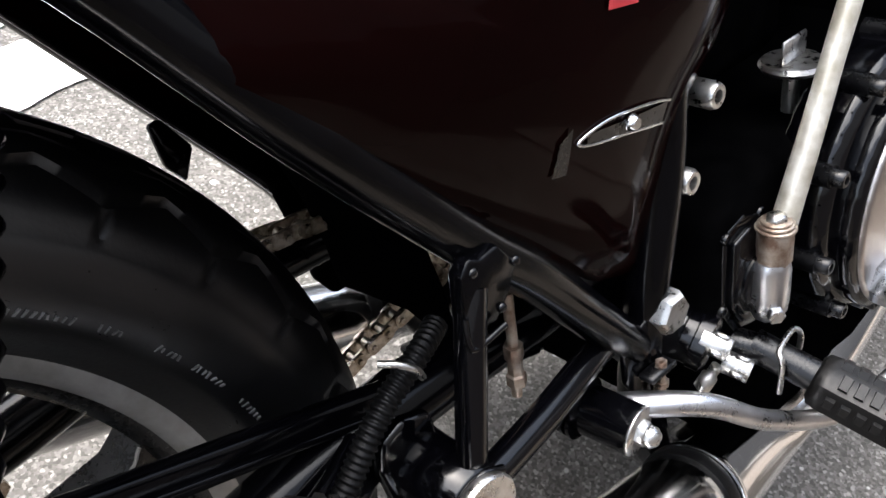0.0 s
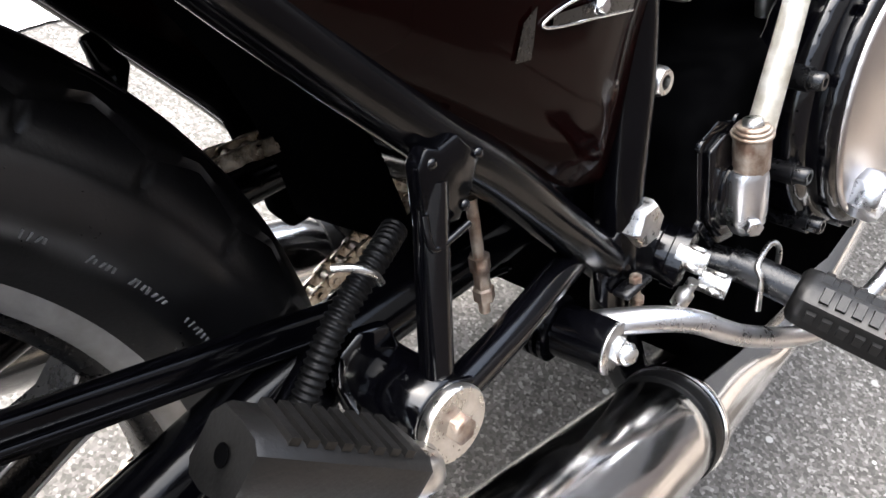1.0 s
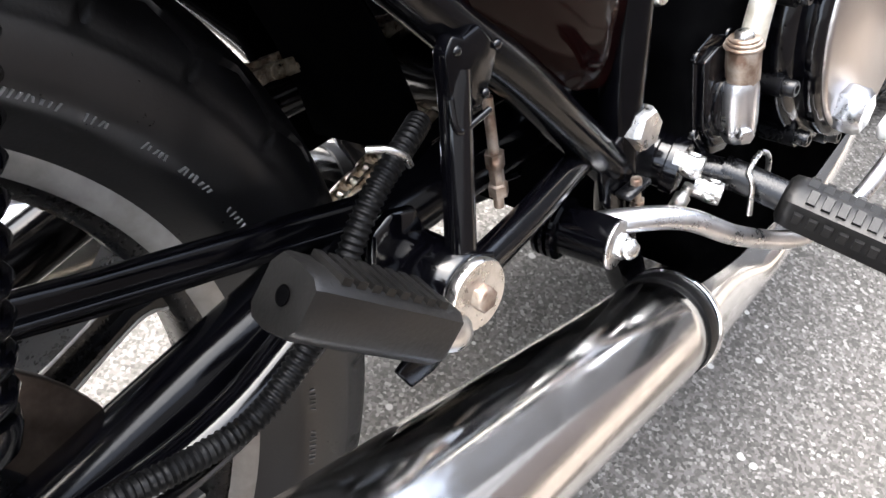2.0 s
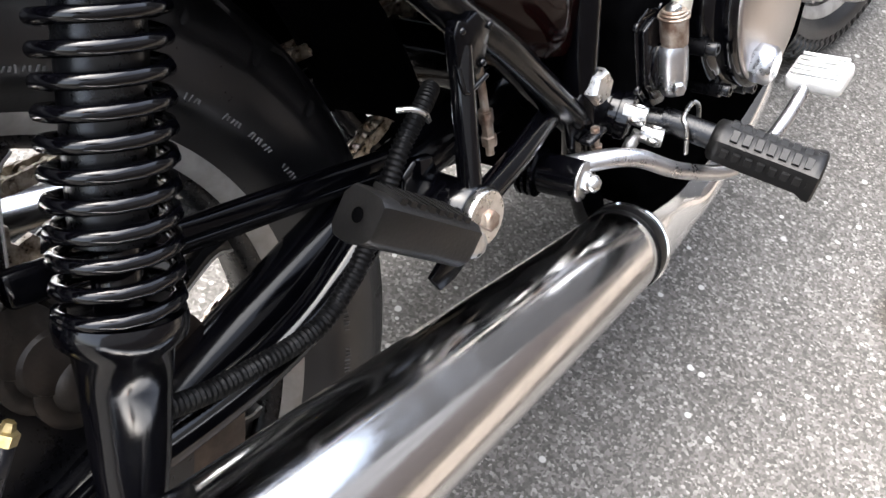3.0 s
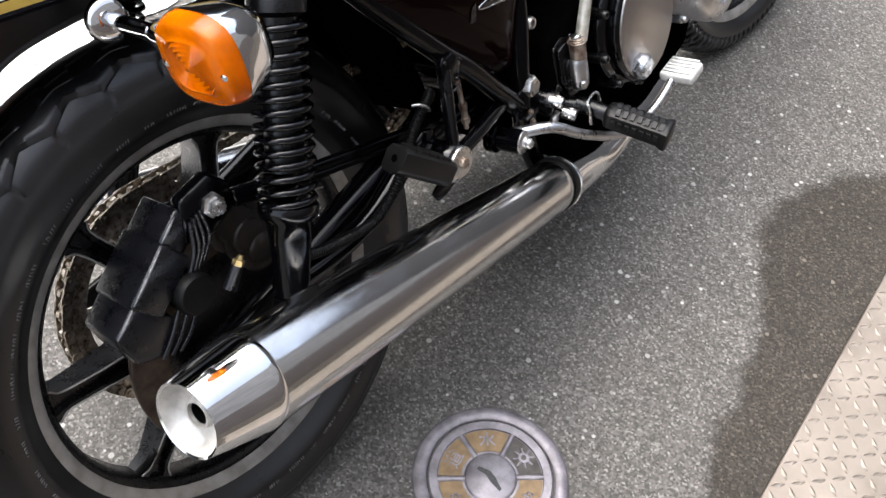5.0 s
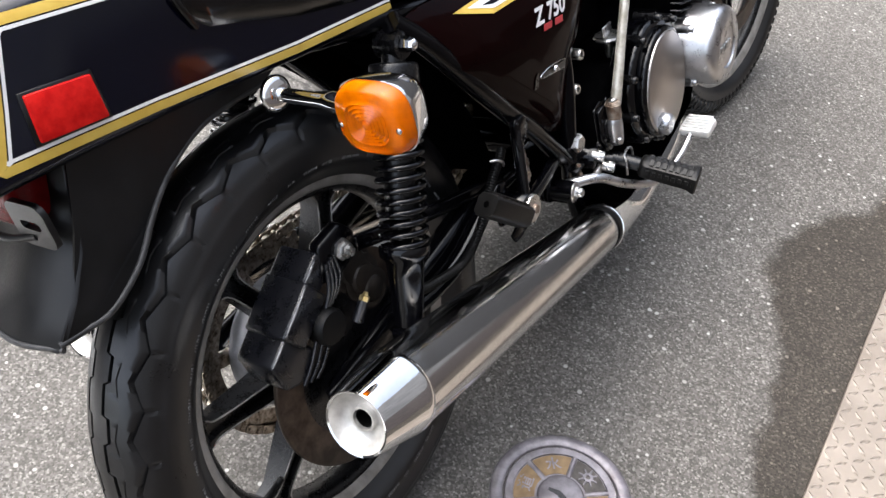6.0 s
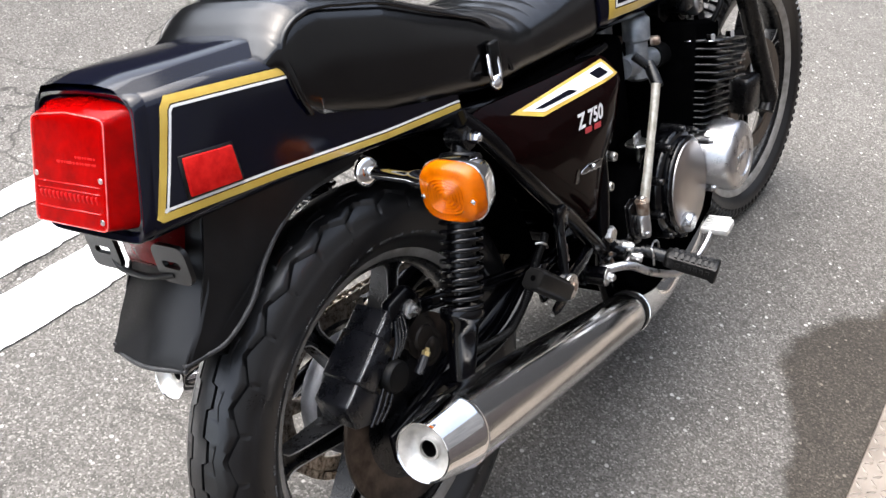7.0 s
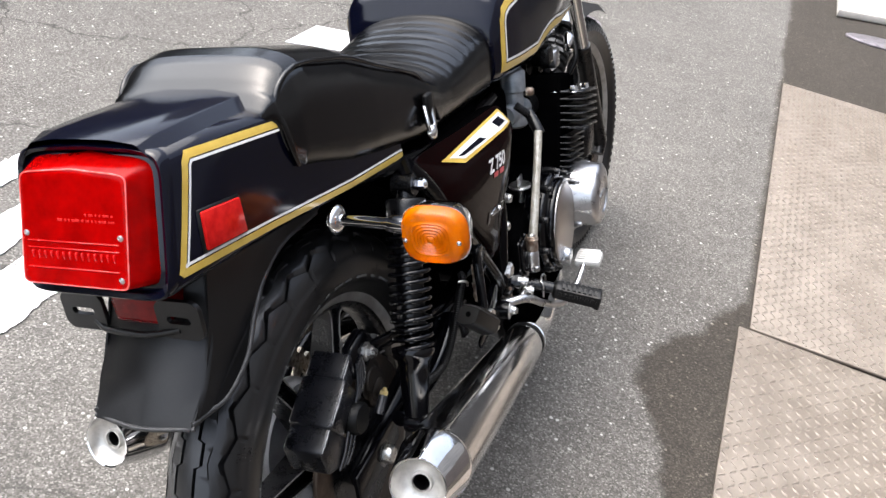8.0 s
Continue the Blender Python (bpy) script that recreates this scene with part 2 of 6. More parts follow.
def tube(bm, points, radius, sides=16, smooth=True, flat=1.0, up=None):
    """A swept tube; radius is one number or one for each given point; flat squeezes it along up."""
    line = curve_points(points) if smooth else [Vector(q) for q in points]
    n = len(line)
    radii = [radius] * n if isinstance(radius, (int, float)) else [float(np.interp(k / (n - 1) * (len(radius) - 1), range(len(radius)), radius)) for k in range(n)]
    rings, side = [], None
    for k, q in enumerate(line):
        ahead = (line[min(k + 1, n - 1)] - line[max(k - 1, 0)]).normalized()
        if side is None:
            first = Vector(up) if up else (Vector((0, 0, 1)) if abs(ahead.z) < 0.9 else Vector((1, 0, 0)))
            side = ahead.cross(first).normalized()
        side = (side - ahead * side.dot(ahead)).normalized()
        other = side.cross(ahead)
        rings.append([bm.verts.new(q + radii[k] * (math.cos(2 * math.pi * j / sides) * side + flat * math.sin(2 * math.pi * j / sides) * other)) for j in range(sides)])
    for a, b in zip(rings, rings[1:]):
        for j in range(sides):
            bm.faces.new((a[j], a[(j + 1) % sides], b[(j + 1) % sides], b[j]))
    bm.faces.new(rings[0][::-1])
    bm.faces.new(rings[-1])
    return bm


def lathe(bm, at, axis, profile, sides=32, closed=False):
    """Turns (radius, height) pairs round the axis; radius 0 closes to a point."""
    turn, base = basis(axis), Vector(at)
    rings = []
    for r, h in profile:
        if r < 1e-6:
            rings.append([bm.verts.new(base + turn @ Vector((0, 0, h)))])
        else:
            rings.append([bm.verts.new(base + turn @ Vector((r * math.cos(2 * math.pi * j / sides), r * math.sin(2 * math.pi * j / sides), h))) for j in range(sides)])
    pairs = list(zip(rings, rings[1:])) + ([(rings[-1], rings[0])] if closed else [])
    for a, b in pairs:
        for j in range(sides):
            k = (j + 1) % sides
            if len(a) == 1 and len(b) == 1:
                continue
            if len(a) == 1:
                bm.faces.new((a[0], b[k], b[j]))
            elif len(b) == 1:
                bm.faces.new((a[j], a[k], b[0]))
            else:
                bm.faces.new((a[j], a[k], b[k], b[j]))
    return bm


def disc_profile(r, h, edge=0.0015):
    return [(0, 0), (r - edge, 0), (r, edge), (r, h - edge), (r - edge, h), (0, h)]


def bolt(bm, at, axis, r, h, washer=0.0):
    """A hexagon head with a rounded crown, on a washer if asked."""
    base, way = Vector(at), Vector(axis).normalized()
    if washer:
        lathe(bm, base, way, disc_profile(washer, 0.002, 0.0006), 20)
        base = base + way * 0.002
    lathe(bm, base, way, [(0, 0), (r, 0), (r, h * 0.8), (r * 0.82, h), (0, h)], 6)
    return bm


def socket_bolt(bm, at, axis, r, h):
    lathe(bm, at, axis, [(0, 0), (r, 0), (r, h * 0.85), (r * 0.85, h), (r * 0.5, h), (r * 0.45, h * 0.4), (0, h * 0.4)], 16)
    return bm


def slab(bm, outline, thickness, place, bevel=0.0, segments=2):
    """An outline in a plane, given thickness and rounded edges; place maps (u, v, depth) into the bike."""
    low = [bm.verts.new((u, v, 0)) for u, v in outline]
    face = bm.faces.new(low)
    out = bmesh.ops.extrude_face_region(bm, geom=[face])
    top = [g for g in out["geom"] if isinstance(g, bmesh.types.BMVert)]
    bmesh.ops.translate(bm, verts=top, vec=(0, 0, thickness))
    verts = low + top
    if bevel:
        edges = {e for v in verts for e in v.link_edges}
        got = bmesh.ops.bevel(bm, geom=list(edges), offset=bevel, segments=segments, affect="EDGES", profile=0.5)
        verts = list({v for f in got["faces"] for v in f.verts} | {v for v in verts if v.is_valid})
    for v in verts:
        v.co = place(v.co.x, v.co.y, v.co.z)
    return bm


def in_side(x):
    """Outlines given as (y, z) on a plane across the bike at x, thickness outwards."""
    return lambda u, v, d: Vector((x + d, u, v))


def box(bm, low, high, bevel=0.003, segments=2, turn=None):
    a, b = Vector(low), Vector(high)
    made = bmesh.ops.create_cube(bm, size=1.0)["verts"]
    mid, size = (a + b) / 2, b - a
    for v in made:
        v.co = Vector((v.co.x * size.x, v.co.y * size.y, v.co.z * size.z))
    if bevel:
        edges = list({e for v in made for e in v.link_edges})
        got = bmesh.ops.bevel(bm, geom=edges, offset=bevel, segments=segments, affect="EDGES", profile=0.5)
        made = list({v for f in got["faces"] for v in f.verts} | {v for v in made if v.is_valid})
    for v in made:
        v.co = mid + (turn @ v.co if turn else v.co)
    return bm


def loft(bm, sections, cap=True, closed=True):
    """Skins rings that have equally many points."""
    rings = [[bm.verts.new(q) for q in ring] for ring in sections]
    n = len(rings[0])
    for a, b in zip(rings, rings[1:]):
        for j in range(n if closed else n - 1):
            k = (j + 1) % n
            bm.faces.new((a[j], a[k], b[k], b[j]))
    if cap:
        bm.faces.new(rings[0][::-1])
        bm.faces.new(rings[-1])
    return bm


def superring(y, x, half, low, high, power=3.0, n=40, top=None):
    """A rounded section across the bike: half its width, from low to high."""
    mid, tall = (low + high) / 2, (high - low) / 2
    out = []
    for j in range(n):
        a = 2 * math.pi * j / n
        c, s = math.cos(a), math.sin(a)
        p = top if top and s > 0 else power
        out.append(Vector((x + half * math.copysign(abs(c) ** (2 / p), c), y, mid + tall * math.copysign(abs(s) ** (2 / p), s))))
    return out


# ---- setting ----
def setting():
    bm = bmesh.new()
    bmesh.ops.create_grid(bm, x_segments=40, y_segments=40, size=400.0)
    tagged(new("ground", mesh_of("ground", bm, ASPHALT)), "grey worn asphalt road with pale grit and a damp patch", "road", kind="structure")
    for x0, x1, y0, y1 in ((-0.945, -0.8, -9.0, 1.1), (-1.095, -0.99, -9.0, 1.12), (-1.265, -1.175, -9.0, 1.25)):
        bm = bmesh.new()
        n = 700
        left = [bm.verts.new((x0 + 0.012 * noise.noise(Vector((k * 0.11, 3, 0))) + 0.006 * noise.noise(Vector((k * 0.7, 5, 0))), y0 + (y1 - y0) * k / n, 0.004)) for k in range(n + 1)]
        right = [bm.verts.new((x1 + 0.02 * noise.noise(Vector((k * 0.11, 9, 0))) + 0.008 * noise.noise(Vector((k * 0.7, 7, 0))), y0 + (y1 - y0) * k / n, 0.004)) for k in range(n + 1)]
        for k in range(n):
            bm.faces.new((left[k], right[k], right[k + 1], left[k + 1]))
        thing("road_line", bm, ROAD_PAINT, "worn white painted line on the asphalt", "road marking", "road lines", "structure", smooth=False)
    # ground marking ahead of the bike
    bm = bmesh.new()
    for out in ([(-1.156, 2.03), (-0.92, 2.14), (-0.949, 2.356), (-1.151, 2.275)], [(-1.105, 2.52), (-0.99, 2.47), (-0.96, 2.57), (-1.11, 2.82)], [(-0.64, 3.82), (-0.53, 3.77), (-0.475, 3.99), (-0.6, 4.12)]):
        bm = bmesh.new()
        slab(bm, out, 0.003, lambda u, v, d: Vector((u, v, 0.001 + d)))
        thing("road_marking", bm, ROAD_PAINT, "white painted mark on the asphalt", "road marking", "road marks ahead", "structure", smooth=False)
    # buildings that stand on the far side of the pavement, behind the camera
    bm = bmesh.new()
    box(bm, (2.2, -6, 0), (2.5, 4.6, 1.1), 0.0)
    tagged(new("wall_east", mesh_of("wall_east", bm, BRICK, False)), "brown brick plinth of the building beside the road", "wall", kind="structure")
    bm = bmesh.new()
    box(bm, (2.23, -6, 1.1), (2.5, 4.6, 3.7), 0.0)
    tagged(new("wall_east_upper", mesh_of("wall_east_upper", bm, PLASTER, False)), "grey rendered wall above the brick plinth", "wall", kind="structure")

    # unseen dark wall added on the left so glossy paint reflects dark there
    bm = bmesh.new()
    box(bm, (-4.6, -12.0, 0.0), (-4.2, 11.0, 2.0), 0.0)
    tagged(new("unseen_wall_west", mesh_of("unseen_wall_west", bm, DARK_SURROUND, False)), "unseen dark wall added to darken reflections from the left", "wall", kind="structure")
    # unseen dark wall added ahead to keep sky out of the bike's reflections
    bm = bmesh.new()
    box(bm, (-9.0, 11.0, 0.0), (7.0, 11.4, 6.5), 0.0)
    tagged(new("unseen_wall_north", mesh_of("unseen_wall_north", bm, DARK_SURROUND, False)), "unseen dark wall added to darken reflections from ahead", "wall", kind="structure")


PALE = surface("weathered_pale_rubber", (0.36, 0.34, 0.31), (0.5, 0.475, 0.44), (0.6, 0.8), scale=8, bump=0.3)


def street_bits():
    """Pale things lying at the kerb ahead, and a round cover in the road."""
    bm = bmesh.new()
    slab(bm, [(0.95, 5.04), (1.9, 5.52), (1.95, 6.3), (0.96, 5.9)], 0.05, lambda u, v, d: Vector((u, v, 0.002 + d)), 0.01)
    thing("kerb_ramp", bm, PALE, "pale rubber kerb ramp lying at the road's edge", "kerb ramp", "kerb ramps")
    bm = bmesh.new()
    slab(bm, [(1.0 + 0.3 * (1 - math.cos(a)), 4.67 + 0.11 * math.sin(a) + 0.05 * (1 - math.cos(a))) for a in [2 * math.pi * k / 28 for k in range(28)]], 0.012, lambda u, v, d: Vector((u, v, 0.001 + d)), 0.003)
    thing("gutter_lid", bm, IRON, "oval pale iron lid set in the gutter", "gutter lid")
    bm = bmesh.new()
    lathe(bm, (-0.325, 3.385, 0.0), (0, 0, 1), [(0, 0.004), (0.1, 0.004), (0.102, 0.001), (0.107, 0.001), (0.11, 0.006), (0.135, 0.006), (0.138, -0.01)], 64)
    thing("manhole_cover", bm, IRON, "worn round iron manhole cover in the road", "manhole cover")


def ramp_plate(y0, y1, x0, x1, tilt):
    """A checker plate with raised bars in a basket weave and turned-down edges."""
    ob = tagged(new("ramp_plate"), "tan steel checker plate lying over the gutter", "metal plate", "gutter plates")
    ob.matrix_world = pose(x0, y0, 0.0, 0, -tilt, 0)
    w, l = x1 - x0, y1 - y0
    bm = bmesh.new()
    box(bm, (0, 0, 0.004), (w, l, 0.012), 0.0015)
    part("sheet", bm, PLATE, ob)
    step = 0.0225
    bm = bmesh.new()
    quad = [bm.verts.new((s * 0.0118, q * 0.0048, 0.0118)) for s, q in ((-1, 0), (0, -1), (1, 0), (0, 1))]
    top = [bm.verts.new((s * 0.0075, 0, 0.0152)) for s in (-1, 1)]
    for ring in ((quad[0], quad[1], top[1], top[0]), (quad[1], quad[2], top[1]), (quad[2], quad[3], top[0], top[1]), (quad[3], quad[0], top[0])):
        bm.faces.new(ring)
    one = mesh_of("tread_bar", bm, TREAD, False)
    near = int(300 / int(w / step))
    for i in range(int(w / step)):
        for j in range(near):
            bar = new("tread_bar", one)
            bar.parent = ob
            bar.matrix_local = pose((i + 0.5) * step, (j + 0.5) * step, 0, 0, 0, 45 if (i + j) % 2 else -45)
    bm = bmesh.new()
    for i in range(int(w / step)):
        for j in range(near, int(l / step)):
            cx, cy = (i + 0.5) * step, (j + 0.5) * step
            a = radians(45 if (i + j) % 2 else -45)
            ux, uy = math.cos(a), math.sin(a)
            quad = []
            for s, q in ((-1, 0), (0, -1), (1, 0), (0, 1)):
                quad.append(bm.verts.new((cx + s * 0.0118 * ux - q * 0.0048 * uy, cy + s * 0.0118 * uy + q * 0.0048 * ux, 0.0118)))
            top = [bm.verts.new((cx + s * 0.0075 * ux, cy + s * 0.0075 * uy, 0.0152)) for s in (-1, 1)]
            bm.faces.new((quad[0], quad[1], top[1], top[0]))
            bm.faces.new((quad[1], quad[2], top[1]))
            bm.faces.new((quad[2], quad[3], top[0], top[1]))
            bm.faces.new((quad[3], quad[0], top[0]))
    tagged(part("tread_pattern", bm, TREAD, ob, smooth=False), kind="stuff")


setting()
street_bits()

from mathutils.bvhtree import BVHTree

# ---- motorcycle ----
bike = tagged(new("motorcycle"), "black and navy road motorcycle with gold stripes leaning on its stand", "motorcycle")
bike.matrix_world = BIKE
MID = 0.012
AXLE = Vector((0.023, -0.011, 0.353))



def tyre_mesh(outer, half, rim_r, periods, front=False):
    """A tyre with zigzag grooves and shoulder sipes cut into the crown."""
    bm = bmesh.new()
    per = 20
    n = periods * per
    # stations along the section: s runs from the middle of the crown to the bead; depth cuts a groove; sway follows the zigzag
    w = 0.0033
    right = [(0.006, 0, 0.0)] + [(0.0145 + e, d, 9) for e, d in ((-0.0023, 0), (-0.0018, 1), (0.0018, 1), (0.0023, 0))]
    right += [(0.0285, 0, 0.45), (0.0295, 0.28, 0.45), (0.0305, 0, 0.45), (0.04, 0, 0.7)]
    right += [(0.05 - w - 0.0005, 0, 1.0), (0.05 - w, 1, 1.0), (0.05 + w, 1, 1.0), (0.05 + w + 0.0005, 0, 1.0)]
    right += [(0.061, 0, 0.4), (0.071, 0, 0.0), (0.0725, 0.38, 0), (0.08, 0.2, 0)]
    if front:
        right = [(s * 0.86, d, y) for s, d, y in right]
    stations = [(-s, d, y) for s, d, y in right[::-1]] + [(0.0, 0, 0.0)] + right

    def section(s):
        """Place on the crown: an arc that falls off to the shoulder."""
        a = s / (half * 1.12)
        return half * 1.0 * math.sin(min(abs(a), 1.45)) * math.copysign(1, s), outer - half * 1.02 * (1 - math.cos(min(abs(a), 1.45)))

    rings = []
    for k in range(n):
        ang = 2 * math.pi * k / n
        ph = (k % per) / per
        zig = (abs(ph * 2 - 1) - 0.5) * 2
        ring = []
        for s, deep, sway in stations:
            shift = 0.0036 * (1 if 0.1 < ph < 0.6 else -1) if sway == 9 else 0.0068 * zig * sway
            x, r = section(s + shift)
            sipe = 0.0
            if 0.054 < abs(s) < 0.0715 and k % per == 0:
                sipe = 0.0065
            if front and k % 10 < 4:
                sipe = 0.0075
            if 0.029 < abs(s) < 0.03 and (ph < 0.25 or ph > 0.75):
                deep = 0.0
            r -= 0.0075 * deep + sipe
            if front and 0.036 < abs(s) < 0.067:
                x += math.copysign(0.0045 if k % 10 >= 4 else -0.001, s)
            ring.append(bm.verts.new(AXLE0 + Vector((x, r * math.cos(ang), r * math.sin(ang)))))
        rings.append(ring)
    m = len(stations)
    for k in range(n):
        a, b = rings[k], rings[(k + 1) % n]
        for j in range(m - 1):
            bm.faces.new((a[j], a[j + 1], b[j + 1], b[j]))
    # side walls down to the bead
    xs, rs = section(stations[-1][0])
    for sgn, edge in ((1, m - 1), (-1, 0)):
        prev = [ring[edge] for ring in rings]
        for x, r in ((half * 0.995, rs - 0.007), (half * 0.985, rim_r + 0.024), (half * 0.95, rim_r + 0.016), (half * 0.88, rim_r + 0.01), (half * 0.76, rim_r + 0.004), (half * 0.6, rim_r - 0.006)):
            now = [bm.verts.new(AXLE0 + Vector((sgn * x, r * math.cos(2 * math.pi * k / n), r * math.sin(2 * math.pi * k / n)))) for k in range(n)]
            for k in range(n):
                bm.faces.new((prev[k], prev[(k + 1) % n], now[(k + 1) % n], now[k]))
            prev = now
    return bm


AXLE0 = Vector((0, 0, 0))


def spoke(bm, ang, r0, r1, w0, w1, x0, x1):
    """A tapered cast spoke of I section."""
    ring = []
    for r, w, x in ((r0, w0, x0), ((r0 + r1) / 2, (w0 + w1) / 2 * 0.9, (x0 + x1) / 2), (r1 - 0.02, w1, x1), (r1 + 0.004, w1 * 1.9, x1)):
        u = Vector((0, math.cos(ang), math.sin(ang)))
        v = Vector((0, -math.sin(ang), math.cos(ang)))
        q = []
        for a, b in ((x, -w), (x, -w * 0.55), (x * 0.55, -w * 0.45), (x * 0.55, w * 0.45), (x, w * 0.55), (x, w), (-x, w), (-x, w * 0.55), (-x * 0.55, w * 0.45), (-x * 0.55, -w * 0.45), (-x, -w * 0.55), (-x, -w)):
            q.append(u * r + v * b + Vector((a, 0, 0)))
        ring.append(q)
    loft(bm, ring)


def wheel(name, centre, outer, half, rim_r, periods, first, turn=None, label=""):
    bm = bmesh.new()
    lathe(bm, (-0.05, 0, 0), (1, 0, 0), [(0.0, 0), (0.022, 0), (0.03, 0.004), (0.034, 0.02), (0.034, 0.08), (0.03, 0.096), (0.022, 0.1), (0, 0.1)], 32)
    hub = part(name, bm, SATIN_BLACK, bike, label)
    hub.matrix_local = Matrix.Translation(centre) @ (turn or Matrix.Identity(4))
    part("tyre", tyre_mesh(outer, half, rim_r, periods, half < 0.052), TYRE, hub, "black rubber tyre with zigzag tread grooves")
    bm = bmesh.new()
    w = 0.033
    lathe(bm, (0, 0, 0), (1, 0, 0), [(rim_r - 0.006, 0.01 - w), (rim_r - 0.012, 0.012 - w), (rim_r - 0.012, w - 0.012), (rim_r - 0.006, w - 0.01), (rim_r - 0.017, w - 0.0085), (rim_r - 0.024, w - 0.012), (rim_r - 0.03, w - 0.018), (rim_r - 0.03, 0.018 - w), (rim_r - 0.024, 0.012 - w), (rim_r - 0.017, 0.0085 - w)], 128, closed=True)
    barrel = part("rim", bm, SATIN_BLACK, hub, "black cast rim with bare alloy lips")
    for side in (1, -1):
        bm = bmesh.new()
        lathe(bm, (0, 0, 0), (1, 0, 0), [(r, side * x) for r, x in ((rim_r - 0.02, w - 0.008), (rim_r - 0.013, w - 0.0005), (rim_r - 0.002, w + 0.001), (rim_r, w - 0.003), (rim_r - 0.005, w - 0.0085), (rim_r - 0.018, w - 0.01))], 128, closed=True)
        part("rim_lip", bm, RIM_ALU, barrel, "dull bare alloy rim lip")
    for k in range(7):
        bm = bmesh.new()
        spoke(bm, first + 2 * math.pi * k / 7, 0.028, rim_r - 0.028, 0.017, 0.012, 0.026, 0.015)
        blade = part("spoke", bm, SATIN_BLACK, hub)
        # bare machined edges of the spoke
        ang = first + 2 * math.pi * k / 7
        u, v = Vector((0, math.cos(ang), math.sin(ang))), Vector((0, -math.sin(ang), math.cos(ang)))
        for side in (1, -1):
            bm = bmesh.new()
            tube(bm, [u * r + v * side * b + Vector((x, 0, 0)) for r, b, x in ((0.04, 0.0162, 0.0255), (0.115, 0.0126, 0.0208), (rim_r - 0.05, 0.0116, 0.0156), (rim_r - 0.032, 0.02, 0.0155))], 0.0011, 6)
            part("machined_edge", bm, RIM_ALU, blade, "bare worn metal edge")
    bm = bmesh.new()
    at = Vector((0.006, (rim_r - 0.031) * math.cos(first + 2.6), (rim_r - 0.031) * math.sin(first + 2.6)))
    inward = Vector((0.35, -math.cos(first + 2.6), -math.sin(first + 2.6))).normalized()
    lathe(bm, at, inward, [(0, -0.004), (0.0055, -0.003), (0.0045, 0.008), (0.004, 0.02), (0.0045, 0.021), (0.0045, 0.031), (0.003, 0.033), (0, 0.033)], 12)
    part("valve_stem", bm, RUBBER, hub, "black rubber valve stem")
    return hub


def sidewall_marks(hub, r, half, count, seed):
    """Raised moulded marks on the side wall, as plain bars."""
    rnd = random.Random(seed)
    bm = bmesh.new()
    k = 0
    while k < count:
        for _ in range(rnd.randint(4, 9)):
            a = 2 * math.pi * k / count
            tall = rnd.uniform(0.0012, 0.0022)
            w = rnd.uniform(0.0003, 0.0007)
            u, v = Vector((0, math.cos(a), math.sin(a))), Vector((0, -math.sin(a), math.cos(a)))
            tip = v * rnd.uniform(-0.0012, 0.0012)
            low = [u * (r - tall) + v * s * w + Vector((half - 0.0016 * tall / 0.004, 0, 0)) for s in (-1, 1)] + [u * (r + tall) + v * s * w + tip + Vector((half + 0.0009, 0, 0)) for s in (1, -1)]
            loft(bm, [low, [q + Vector((0.0012, 0, 0)) for q in low]])
            k += 1
        k += rnd.randint(2, 5)
    tagged(part("sidewall_relief", bm, MARKS, hub, "faint moulded marks"), "faint moulded marks", kind="stuff")


# marks are paler than the tyre's own rubber
MARKS = surface("lighter_rubber", (0.07, 0.07, 0.07), (0.16, 0.16, 0.16), (0.3, 0.45), scale=90, bump=0.1)
rear = wheel("rear_wheel", AXLE, 0.331, 0.056, 0.237, 31, radians(67), label="rear wheel with seven black cast spokes")

sidewall_marks(rear, 0.257, 0.0538, 460, 5)

# brake disc and carrier
bm = bmesh.new()
lathe(bm, (0.062, 0, 0), (1, 0, 0), [(0.09, 0), (0.142, 0), (0.143, 0.001), (0.143, 0.006), (0.142, 0.007), (0.09, 0.007)], 64, closed=True)
part("brake_disc", bm, DISC, rear, "brown-stained steel brake disc")
bm = bmesh.new()
lathe(bm, (0.045, 0, 0), (1, 0, 0), [(0.03, 0), (0.1, 0.016), (0.1, 0.024), (0.03, 0.03)], 40, closed=True)
part("disc_carrier", bm, SATIN_BLACK, rear)


